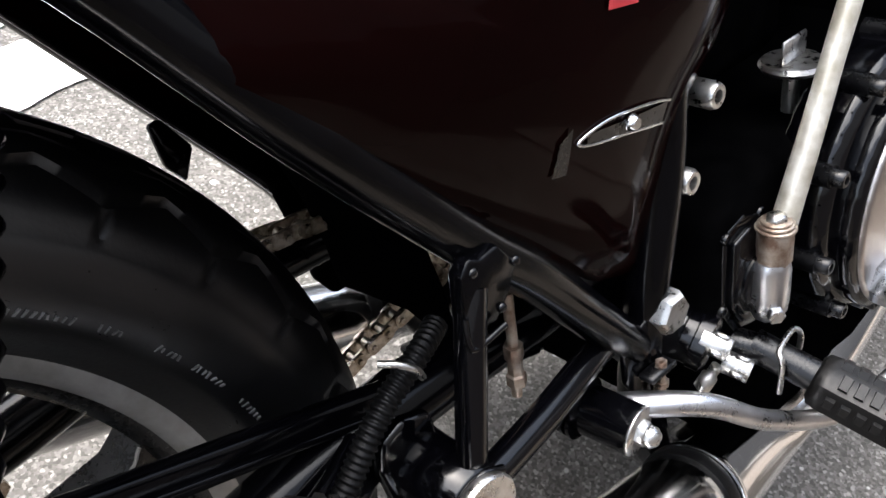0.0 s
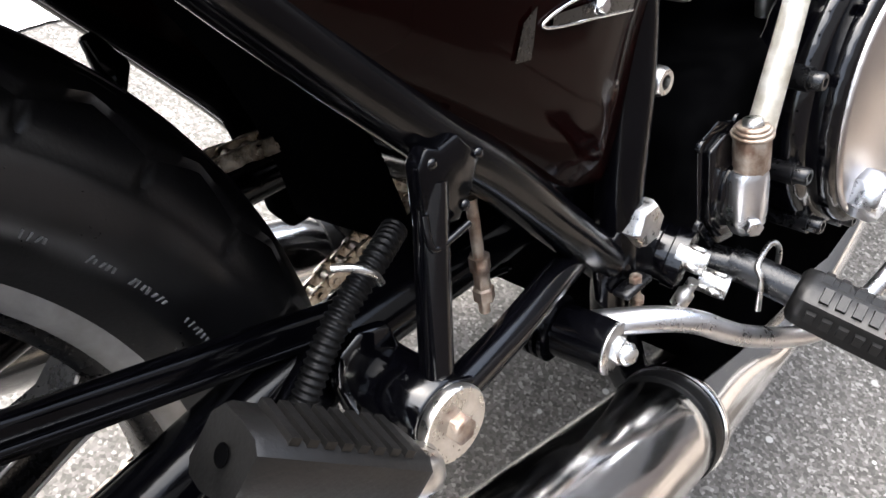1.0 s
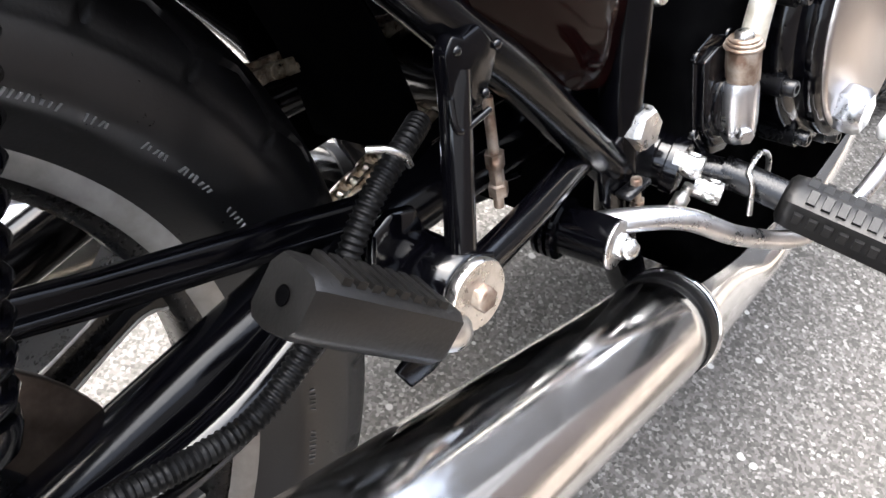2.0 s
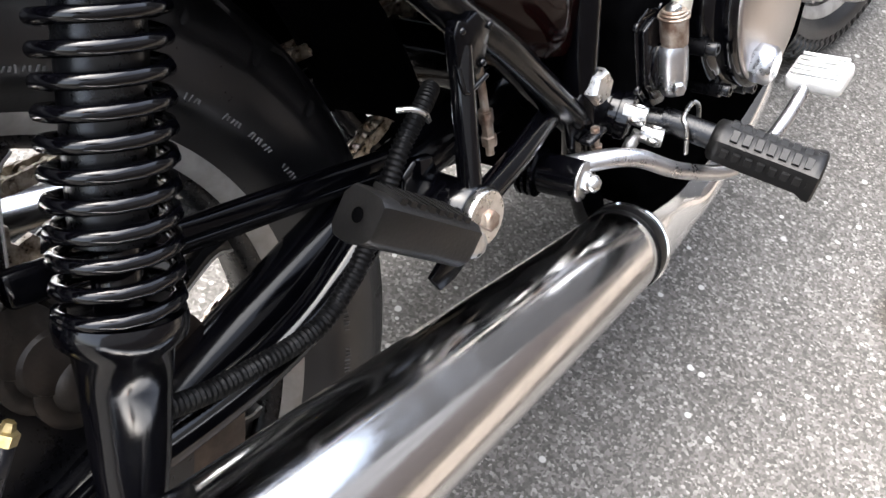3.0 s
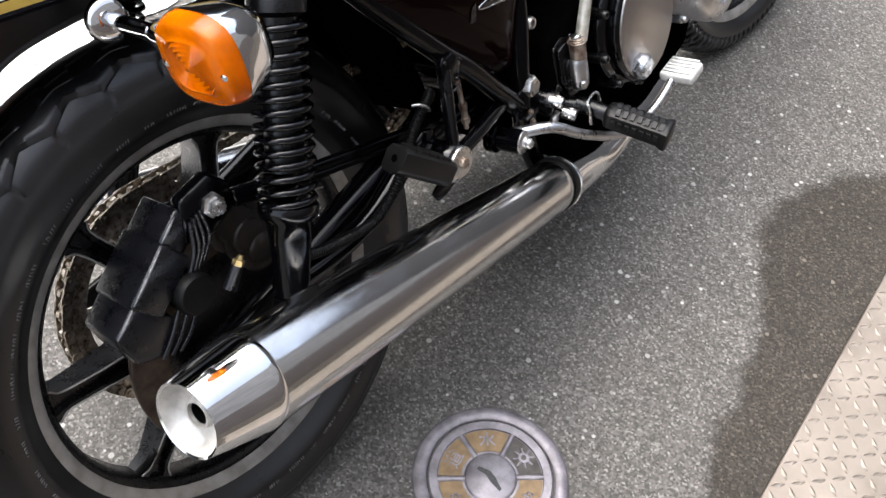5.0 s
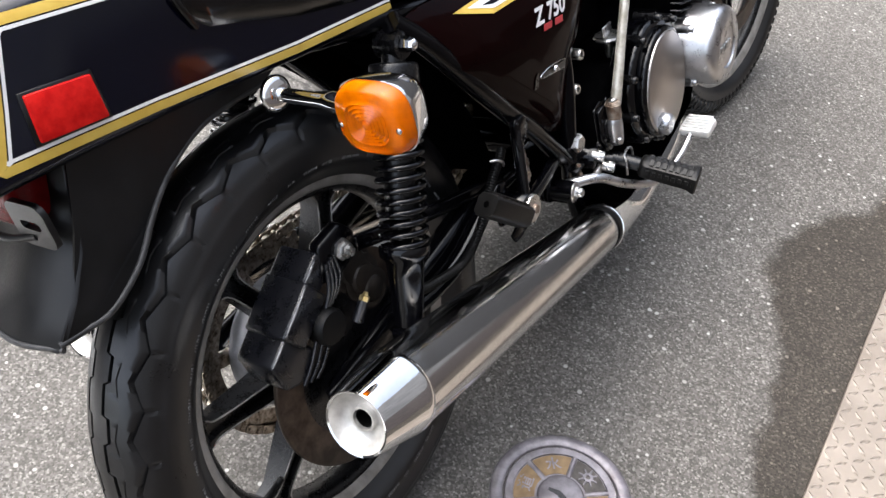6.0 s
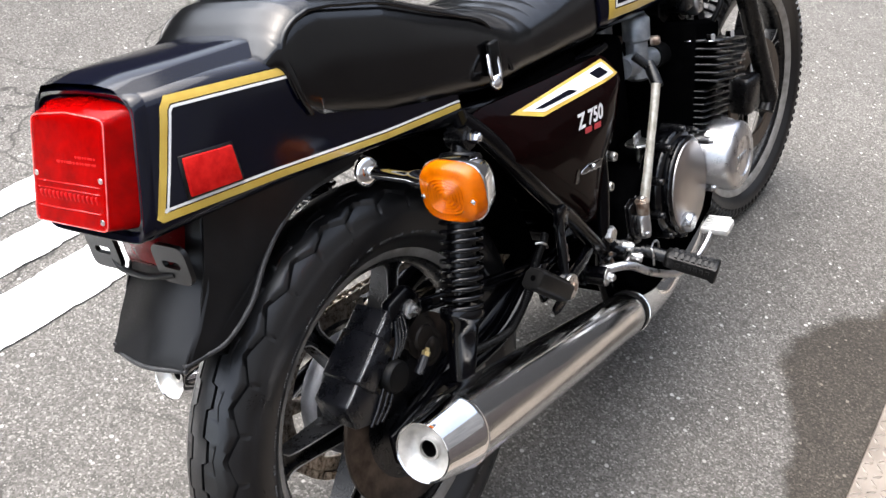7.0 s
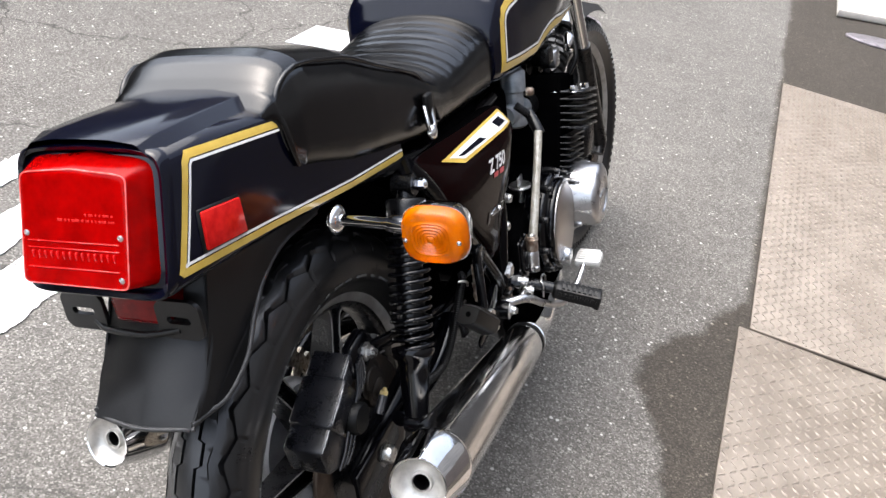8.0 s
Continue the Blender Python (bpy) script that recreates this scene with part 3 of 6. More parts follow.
def chain_and_sprocket():
    xs, r, teeth = -0.074, 0.135, 36
    bm = bmesh.new()
    n = teeth * 4
    ring_o = []
    for k in range(n):
        rr = r + (0.006 if k % 4 in (1, 2) else -0.004)
        a = 2 * math.pi * k / n
        ring_o.append((rr * math.cos(a), rr * math.sin(a)))
    inner = [(0.108 * math.cos(2 * math.pi * k / n), 0.108 * math.sin(2 * math.pi * k / n)) for k in range(n)]
    for x in (xs - 0.003, xs + 0.003):
        a = [bm.verts.new((x, *q)) for q in ring_o]
        b = [bm.verts.new((x, *q)) for q in inner]
        for k in range(n):
            bm.faces.new((a[k], a[(k + 1) % n], b[(k + 1) % n], b[k]))
    bm.verts.ensure_lookup_table()
    for k in range(n):
        for base in (0, n):
            bm.faces.new((bm.verts[base + k], bm.verts[base + (k + 1) % n], bm.verts[2 * n + base + (k + 1) % n], bm.verts[2 * n + base + k]))
    ring_part = part("sprocket", bm, CHAIN, rear, "greasy steel rear sprocket")
    for k in range(6):
        bm = bmesh.new()
        box(bm, (xs - 0.004, -0.012, 0.037), (xs + 0.002, 0.012, 0.118), 0.002, 1)
        bmesh.ops.rotate(bm, verts=bm.verts, cent=(0, 0, 0), matrix=Matrix.Rotation(2 * math.pi * k / 6 + 0.2, 3, "X"))
        part("sprocket_arm", bm, CHAIN, ring_part)
    bm = bmesh.new()
    lathe(bm, (-0.072, 0, 0), (1, 0, 0), [(0.02, 0), (0.088, 0), (0.094, 0.004), (0.094, 0.028), (0.09, 0.033), (0.068, 0.031), (0.054, 0.038), (0.02, 0.04)], 56)
    part("sprocket_carrier", bm, CARRIER, rear, "pale grey alloy sprocket carrier")
    # the chain's run: round the rear sprocket, forward along the top to the small sprocket and back
    fy, fz, fr = 0.5, 0.035, 0.04
    d = math.hypot(fy, fz)
    lift = math.asin((r - fr) / d)
    tilt = math.atan2(fz, fy)
    top, low = tilt + math.pi / 2 - lift, tilt - math.pi / 2 + lift
    path = []
    for k in range(121):
        a = top + (2 * math.pi + low - top) * k / 120
        path.append(Vector((xs, r * math.cos(a), r * math.sin(a))))
    for k in range(31):
        a = low + (top - low) * k / 30
        path.append(Vector((xs, fy + fr * math.cos(a), fz + fr * math.sin(a))))
    path.append(path[0])
    pins, left = [path[0]], 0.0158
    for a, b in zip(path, path[1:]):
        seg, at = (b - a).length, 0.0
        while seg - at >= left:
            at += left
            pins.append(a + (b - a) * (at / seg))
            left = 0.0158
        left -= seg - at
    pins[-1] = pins[0] if (pins[-1] - pins[0]).length < 0.012 else pins[-1]
    meshes = []
    for wide in (0.0085, 0.0062):
        bm = bmesh.new()
        for sgn in (-1, 1):
            out = []
            for k in range(16):
                a = 2 * math.pi * k / 16
                waist = 0.006 + 0.0018 * abs(math.cos(a)) ** 2
                out.append((0.0079 * (1 if math.cos(a) > 0 else -1) * (abs(math.cos(a)) > 0.3) + 0.0062 * math.cos(a), waist * math.sin(a)))
            a = [bm.verts.new((sgn * wide - 0.0011, u, v)) for u, v in out]
            b = [bm.verts.new((sgn * wide + 0.0011, u, v)) for u, v in out]
            bm.faces.new(a)
            bm.faces.new(b)
            for k in range(16):
                bm.faces.new((a[k], a[(k + 1) % 16], b[(k + 1) % 16], b[k]))
        for u in (-0.0079, 0.0079):
            lathe(bm, (-wide - 0.003, u, 0), (1, 0, 0), [(0, 0), (0.0025, 0), (0.0025, 2 * wide + 0.006), (0, 2 * wide + 0.006)], 8)
        if wide < 0.008:
            for u in (-0.0079, 0.0079):
                lathe(bm, (-0.004, u, 0), (1, 0, 0), [(0.0042, 0), (0.0042, 0.008)], 10)
        meshes.append(mesh_of("chain_link", bm, CHAIN))
    holder = part("chain", lathe(bmesh.new(), (xs - 0.006, fy, fz), (1, 0, 0), disc_profile(0.042, 0.012, 0.002), 24), CHAIN, bike, "greasy steel drive chain")
    holder.matrix_local = Matrix.Translation(AXLE)
    for k, (a, b) in enumerate(zip(pins, pins[1:])):
        ob = new("chain_link", meshes[k % 2])
        ob.parent = holder
        ang = math.atan2(b.z - a.z, b.y - a.y)
        ob.matrix_local = Matrix.Translation((a + b) / 2) @ Matrix.Rotation(ang, 4, "X")


CARRIER = surface("grey_alloy_carrier", (0.2, 0.2, 0.215), (0.32, 0.32, 0.335), (0.4, 0.6), metal=0.25, scale=30, bump=0.15)
chain_and_sprocket()


CALIPER = surface("caliper_coating", (0.0018, 0.002, 0.0032), (0.0042, 0.0045, 0.0065), (0.22, 0.36), scale=40, bump=0.25, spec=0.5)


# ---- rear suspension ----
def swingarm():
    for sx, name in ((0.103, "swingarm"), (-0.095, "swingarm")):
        bm = bmesh.new()
        line = [(sx, -0.07, 0.35), (sx, -0.01, 0.36), (sx, 0.14, 0.385), (sx, 0.28, 0.405), (sx * 0.95, 0.47, 0.4)]
        tube(bm, line, [0.016, 0.019, 0.021, 0.021, 0.022], 20)
        arm = part(name, bm, FRAME_BLACK, bike, "black enamelled tubular swingarm")
        bm = bmesh.new()
        out = [(-0.096, 0.328), (0.04, 0.343), (0.04, 0.388), (-0.096, 0.378)]
        slab(bm, out, 0.01, in_side(sx + (0.012 if sx > 0 else -0.022)), 0.003)
        part("axle_plate", bm, FRAME_BLACK, arm)
        bm = bmesh.new()
        bolt(bm, (sx + (0.02 if sx > 0 else -0.02), AXLE.y, AXLE.z), (1 if sx > 0 else -1, 0, 0), 0.014, 0.014, 0.02)
        part("axle_nut", bm, STEEL, arm, "zinc axle nut")
    bm = bmesh.new()
    tube(bm, [(-0.11, 0.468, 0.4), (0.11, 0.468, 0.4)], 0.028, 20, False)
    part("swingarm_pivot", bm, FRAME_BLACK, bike)
    # flat brake torque bar from the caliper bracket down to the frame
    bm = bmesh.new()
    top = [(0.03, 0.517), (0.14, 0.478), (0.28, 0.434), (0.42, 0.392)]
    low = [(0.42, 0.373), (0.28, 0.413), (0.14, 0.456), (0.026, 0.497)]
    slab(bm, top + low, 0.012, in_side(0.1), 0.0035, 2)
    bar = part("torque_bar", bm, FRAME_BLACK, bike, "black brake torque bar")
    bm = bmesh.new()
    tube(bm, [(0.113, 0.05, 0.4945), (0.113, 0.28, 0.4195), (0.113, 0.41, 0.381)], 0.0028, 8)
    part("bar_lip", bm, FRAME_BLACK, bar)


swingarm()


def shock(x):
    top, low = Vector((x - 0.03 * math.copysign(1, x), 0.148, 0.713)), Vector((x, 0.012, 0.4))
    way = (low - top).normalized()
    long = (low - top).length
    bm = bmesh.new()
    lathe(bm, top, way, [(0, 0.0), (0.012, 0.0), (0.014, 0.02), (0.027, 0.022), (0.029, 0.026), (0.029, 0.045), (0.02, 0.05), (0.02, 0.2), (0, 0.2)], 28)
    tube(bm, [top + Vector((-0.016, 0, 0)), top + Vector((0.016, 0, 0))], 0.017, 20, False)
    body = part("shock_absorber", bm, SATIN_BLACK, bike, "black rear shock absorber with a coil spring")
    bm = bmesh.new()
    turns, pts = 14, []
    u = way.orthogonal().normalized()
    v = way.cross(u)
    a0, a1 = 0.05, long - 0.108
    for k in range(turns * 14 + 1):
        s = k / (turns * 14)
        a = 2 * math.pi * turns * s
        pts.append(top + way * (a0 + (a1 - a0) * s) + 0.0275 * (u * math.cos(a) + v * math.sin(a)))
    tube(bm, pts, 0.0038, 12, False)
    part("spring", bm, GLOSS_BLACK, body, "gloss black coil spring")
    bm = bmesh.new()
    lathe(bm, top, way, [(0.012, 0.05), (0.012, a1), (0.0305, a1), (0.0315, a1 + 0.004), (0.0305, a1 + 0.012), (0.024, a1 + 0.018), (0.022, a1 + 0.035), (0.019, long - 0.03), (0.017, long - 0.01), (0, long - 0.01)], 28)
    tube(bm, [low + Vector((-0.014, 0, 0)), low + Vector((0.014, 0, 0))], 0.016, 20, False)
    part("lower_body", bm, GLOSS_BLACK, body)
    s = 1 if x > 0 else -1
    bm = bmesh.new()
    tube(bm, [top, top + Vector((0.026 * s, 0, 0))], 0.006, 12, False)
    lathe(bm, top + Vector((0.017 * s, 0, 0)), (s, 0, 0), [(0, 0), (0.009, 0), (0.009, 0.004), (0.0075, 0.013), (0.005, 0.017), (0, 0.018)], 6)
    part("top_nut", bm, CHROME, body, "chrome dome nut")
    bm = bmesh.new()
    bolt(bm, low + Vector((0.015 * s, 0, 0)), (s, 0, 0), 0.009, 0.008, 0.013)
    part("lower_nut", bm, STEEL, body)


shock(0.172)
shock(-0.148)


DISH = surface("satin_plated_dish", (0.4, 0.39, 0.365), (0.58, 0.565, 0.54), (0.28, 0.48), metal=0.7, scale=60, bump=0.1)


# ---- exhaust ----
def exhaust(sgn, shown):
    front = Vector((0.193, 0.453, 0.254)) if sgn > 0 else Vector((-0.172, 0.453, 0.254))
    tail = Vector((0.26, -0.18, 0.463)) if sgn > 0 else Vector((-0.206, -0.188, 0.456))
    way = (tail - front).normalized()
    long = (tail - front).length
    c = long - 0.074
    bm = bmesh.new()
    lathe(bm, front, way, [(0.03, 0), (0.0365, 0.0), (0.0378, 0.002), (0.0385, 0.02), (0.044, c * 0.45), (0.0475, c * 0.8), (0.048, c), (0.0455, c + 0.001)], 64)
    body = part("muffler", bm, MUFFLER, bike, "chrome megaphone muffler with fine scratches")
    bm = bmesh.new()
    lathe(bm, front, way, [(0.0478, c - 0.002), (0.0492, c), (0.0494, c + 0.006), (0.0486, c + 0.01), (0.0378, long - 0.003), (0.0365, long), (0.0345, long - 0.001)], 64)
    part("tail_cone", bm, CHROME, body, "chrome tail cone")
    bm = bmesh.new()
    lathe(bm, front, way, [(0.0346, long - 0.001), (0.033, long - 0.006), (0.0275, long - 0.0135), (0.0205, long - 0.017), (0.0148, long - 0.0175), (0.0138, long - 0.012), (0.0115, long - 0.012), (0.0107, long - 0.016)], 64)
    part("dished_end", bm, DISH, body, "pale satin dished end with a central outlet")
    bm = bmesh.new()
    lathe(bm, front, way, [(0.0108, long - 0.0155), (0.0104, long - 0.1), (0, long - 0.1)], 32)
    part("outlet_pipe", bm, RUBBER, body, "black outlet")
    bm = bmesh.new()
    lathe(bm, front, way, [(0.0285, -0.013), (0.0385, -0.012), (0.0392, -0.006), (0.0386, 0.001), (0.03, 0.002)], 48)
    part("muffler_gasket", bm, RUBBER, body)
    bm = bmesh.new()
    lathe(bm, front - way * 0.022, way, [(0.034, 0.001), (0.0392, 0.002), (0.0402, 0.0045), (0.04, 0.008), (0.036, 0.009)], 48)
    part("clamp_ring", bm, CHROME, body)
    bm = bmesh.new()
    s = sgn
    p = front - way * 0.01
    line = [p, p - way * 0.12, Vector((p.x - 0.015 * s, 0.66, 0.205)), Vector((p.x - 0.045 * s, 0.84, 0.19)), Vector((p.x - 0.075 * s, 0.95, 0.205)), Vector((p.x - 0.09 * s, 1.03, 0.27)), Vector((p.x - 0.1 * s, 1.04, 0.4)), Vector((p.x - 0.1 * s, 0.98, 0.5))]
    tube(bm, line, [0.0365, 0.0275, 0.0215, 0.0215, 0.0215, 0.0215, 0.0215, 0.0215], 28)
    part("header_pipe", bm, CHROME, bike, "chrome exhaust header pipe")


exhaust(1, True)
exhaust(-1, False)


# ---- frame ----
def frame_tubes():
    for s in (1, -1):
        x = MID + s * 0.15
        bm = bmesh.new()
        if s > 0:
            line = [(x - 0.016, 0.15, 0.738), (x - 0.006, 0.19, 0.692), (x, 0.25, 0.613), (x, 0.32, 0.53), (x, 0.36, 0.488), (x - 0.001, 0.408, 0.43), (x - 0.004, 0.447, 0.383)]
        else:
            line = [(x + 0.01, 0.135, 0.722), (x + 0.006, 0.18, 0.696), (x, 0.23, 0.652), (x, 0.3, 0.562), (x, 0.385, 0.451), (x, 0.415, 0.405), (x + 0.006, 0.46, 0.366)]
        tube(bm, line, 0.0135, 20)
        part("frame_stay", bm, FRAME_BLACK, bike, "black frame tube running down to the footrest plate")
        bm = bmesh.new()
        tube(bm, [(x - s * 0.075, -0.22, 0.79), (x - s * 0.065, 0.0, 0.765), (x - s * 0.04, 0.14, 0.74), (x - s * 0.03, 0.36, 0.7), (x - s * 0.04, 0.6, 0.69)], 0.0125, 16)
        part("seat_rail", bm, FRAME_BLACK, bike)
        bm = bmesh.new()
        tube(bm, [(x - s * 0.005, 0.47, 0.66), (x - s * 0.002, 0.478, 0.52), (x - s * 0.004, 0.462, 0.4), (x - s * 0.012, 0.47, 0.3), (x - s * 0.03, 0.56, 0.2), (x - s * 0.05, 0.9, 0.17)], 0.0145, 18)
        part("frame_post", bm, FRAME_BLACK, bike)
        bm = bmesh.new()
        slab(bm, [(0.428, 0.395), (0.455, 0.405), (0.488, 0.4), (0.49, 0.36), (0.455, 0.325), (0.43, 0.365)], 0.006, in_side(x - 0.006 + s * 0.006), 0.002)
        part("gusset_plate", bm, FRAME_BLACK, bike)
    bm = bmesh.new()
    tube(bm, [(MID, 0.5, 0.78), (MID, 0.9, 0.8), (MID, 1.16, 0.83)], 0.02, 16)
    part("backbone", bm, FRAME_BLACK, bike)
    for s in (1, -1):
        bm = bmesh.new()
        tube(bm, [(MID + s * 0.03, 1.17, 0.8), (MID + s * 0.07, 1.12, 0.55), (MID + s * 0.09, 1.03, 0.22), (MID + s * 0.1, 0.9, 0.17)], 0.014, 14)
        part("down_tube", bm, FRAME_BLACK, bike)


frame_tubes()


def peg_bracket():
    """The triangular hanger behind the gearbox that carries the muffler and the passenger's footrest."""
    bm = bmesh.new()
    slab(bm, [(0.3, 0.526), (0.306, 0.533), (0.313, 0.529), (0.324, 0.531), (0.335, 0.516), (0.328, 0.502), (0.318, 0.491), (0.298, 0.496)], 0.01, in_side(0.17), 0.0018)
    hanger = part("footrest_hanger", bm, FRAME_BLACK, bike, "black welded footrest and muffler hanger")
    bm = bmesh.new()
    tube(bm, [(0.173, 0.31, 0.513), (0.176, 0.305, 0.5), (0.182, 0.293, 0.46), (0.188, 0.281, 0.42)], 0.008, 24)
    part("upright", bm, GLOSS_BLACK, hanger)
    bm = bmesh.new()
    tube(bm, [(0.156, 0.424, 0.398), (0.164, 0.398, 0.404), (0.178, 0.345, 0.41), (0.19, 0.29, 0.417)], 0.0092, 20)
    part("brace", bm, GLOSS_BLACK, hanger)
    for y, z, x in ((0.307, 0.525, 0.179), (0.334, 0.517, 0.179), (0.322, 0.497, 0.179)):
        bm = bmesh.new()
        lathe(bm, (x, y, z), (1, 0, 0), [(0, 0), (0.0028, 0), (0.0028, 0.0012), (0.0014, 0.0026), (0, 0.0026)], 10)
        part("weld_bead", bm, GLOSS_BLACK, hanger)
    bm = bmesh.new()
    tube(bm, [(0.18, 0.298, 0.505), (0.183, 0.296, 0.493), (0.184, 0.3, 0.489), (0.184, 0.319, 0.491)], 0.0018, 8)
    part("weld_seam", bm, GLOSS_BLACK, hanger)
    bm = bmesh.new()
    tube(bm, [(0.192, 0.272, 0.425), (0.196, 0.282, 0.43), (0.197, 0.294, 0.425)], 0.0022, 8)
    part("weld_seam", bm, GLOSS_BLACK, hanger)
    bm = bmesh.new()
    lathe(bm, (0.14, 0.277, 0.413), (1, 0, 0), [(0, 0), (0.019, 0), (0.02, 0.002), (0.02, 0.054), (0.018, 0.056), (0, 0.056)], 32)
    part("bush_housing", bm, GLOSS_BLACK, hanger)
    bm = bmesh.new()
    lathe(bm, (0.196, 0.277, 0.413), (1, 0.0, 0), [(0, 0), (0.018, 0), (0.0195, 0.0015), (0.0195, 0.005), (0.0185, 0.0065), (0.008, 0.0065), (0, 0.0065)], 40)
    part("washer", bm, STEEL, hanger, "large bright washer")
    bm = bmesh.new()
    bolt(bm, (0.2025, 0.277, 0.413), (1, 0, 0), 0.0072, 0.006)
    part("bolt", bm, RUSTY, hanger, "rusty hexagon bolt head")
    bm = bmesh.new()
    slab(bm, [(0.25, 0.43), (0.255, 0.446), (0.269, 0.451), (0.286, 0.445), (0.294, 0.409), (0.279, 0.381), (0.258, 0.384)], 0.008, in_side(0.15), 0.003)
    part("side_plate", bm, GLOSS_BLACK, hanger)
    bm = bmesh.new()
    slab(bm, [(0.222, 0.402), (0.236, 0.408), (0.258, 0.402), (0.263, 0.392), (0.243, 0.387), (0.228, 0.388)], 0.004, in_side(0.194), 0.001)
    part("muffler_tab", bm, FRAME_BLACK, hanger)


peg_bracket()


def passenger_peg():
    """A folded footrest: a ribbed rubber block on a steel shank."""
    a, b = Vector((0.204, 0.174, 0.487)), Vector((0.2135, 0.234, 0.431))
    way = (b - a).normalized()
    u = Vector((1, 0, -0.22)).normalized()
    u = (u - way * u.dot(way)).normalized()
    v = way.cross(u)
    long = (b - a).length

    def section(scale, t):
        ring = []
        for px_, py in ((-0.0175, -0.013), (-0.0178, 0.007), (-0.013, 0.0138), (0.0, 0.0152), (0.012, 0.0148), (0.0168, 0.0115), (0.0168, -0.0075), (0.012, -0.013), (-0.003, -0.0175), (-0.013, -0.0175)):
            ring.append(a + way * t + (u * px_ - v * py) * scale)
        return ring

    bm = bmesh.new()
    loft(bm, [section(0.93, 0.0), section(1.0, 0.003), section(1.0, long - 0.003), section(0.94, long)])
    block = part("passenger_footrest", bm, PEG_RUBBER, bike, "folded passenger footrest with ribbed black rubber")
    for k in range(8):
        t = 0.012 + k * (long - 0.02) / 8
        bm = bmesh.new()
        top = [a + way * s + u * x - v * y for s, x, y in ((t, -0.011, 0.0145), (t, 0.013, 0.0142), (t + 0.0045, 0.013, 0.0142), (t + 0.0045, -0.011, 0.0145))]
        peak = [q - v * 0.0032 for q in top]
        loft(bm, [top, peak])
        part("rib", bm, PEG_RUBBER, block)
    bm = bmesh.new()
    # flush near-black disc drawn for the shade inside the hole
    lathe(bm, a - way * 0.0006, -way, [(0.0035, 0), (0.0042, 0.0003), (0.0044, 0.0001)], 16)
    lathe(bm, a - way * 0.0008, -way, [(0, 0), (0.0036, 0)], 16)
    part("end_hole", bm, SHADE_BLACK, block)
    bm = bmesh.new()
    tube(bm, [b - way * 0.004, b + way * 0.014, Vector((0.19, 0.262, 0.402))], [0.012, 0.01, 0.008], 12)
    part("shank", bm, STEEL, block, "steel footrest shank")


passenger_peg()


def lower_loop():
    """The tube and the rubber hoses that curl behind the hanger."""
    bm = bmesh.new()
    tube(bm, [(0.13, 0.262, 0.42), (0.14, 0.235, 0.415), (0.142, 0.2, 0.402), (0.143, 0.165, 0.392), (0.143, 0.125, 0.388), (0.142, 0.07, 0.39), (0.14, 0.02, 0.395)], 0.0135, 18)
    part("stay_tube", bm, GLOSS_BLACK, bike, "gloss black bent stay tube")
    bm = bmesh.new()
    line = curve_points([(0.143, 0.31, 0.478), (0.152, 0.29, 0.477), (0.155, 0.266, 0.467), (0.156, 0.25, 0.455), (0.156, 0.235, 0.439), (0.156, 0.215, 0.42), (0.156, 0.19, 0.404), (0.156, 0.155, 0.395), (0.155, 0.092, 0.409), (0.155, 0.05, 0.426)], 60)
    radii = []
    total = 0.0
    for k, q in enumerate(line):
        total += (q - line[k - 1]).length if k else 0
        radii.append(0.0062 + 0.0006 * math.sin(total / 0.0018 * math.pi))
    tube(bm, line, radii, 12, False)
    hose = part("brake_hose", bm, RUBBER, bike, "black rubber hose in a coiled wire sleeve")
    bm = bmesh.new()
    tube(bm, [(0.164, 0.281, 0.474), (0.1655, 0.277, 0.482), (0.162, 0.27, 0.488), (0.155, 0.264, 0.489)], 0.0019, 10)
    part("hose_clip", bm, STEEL, hose, "bright wire hose clip")
    bm = bmesh.new()
    tube(bm, [(0.146, 0.358, 0.47), (0.147, 0.357, 0.44), (0.147, 0.356, 0.4)], 0.0032, 10)
    lathe(bm, (0.147, 0.357, 0.436), (0, 0, -1), [(0, 0), (0.0058, 0), (0.0058, 0.009), (0.0045, 0.01), (0.0045, 0.02), (0.006, 0.021), (0.006, 0.028), (0, 0.029)], 6)
    part("brake_cable", bm, RUSTY, bike, "dull rusty cable adjuster")


lower_loop()


SOOT = surface("oily_brown_casting", (0.006, 0.0045, 0.0035), (0.022, 0.016, 0.012), (0.35, 0.55), metal=0.3, scale=60, bump=0.3)
EDGE_HIGHLIGHT = surface("worn_highlight_metal", (0.12, 0.12, 0.125), (0.32, 0.32, 0.33), (0.3, 0.45), metal=0.4, scale=120, bump=0.1)
BRASS = surface("dull_brass", (0.4, 0.3, 0.12), (0.6, 0.5, 0.28), (0.25, 0.45), metal=0.9, scale=120, bump=0.2)


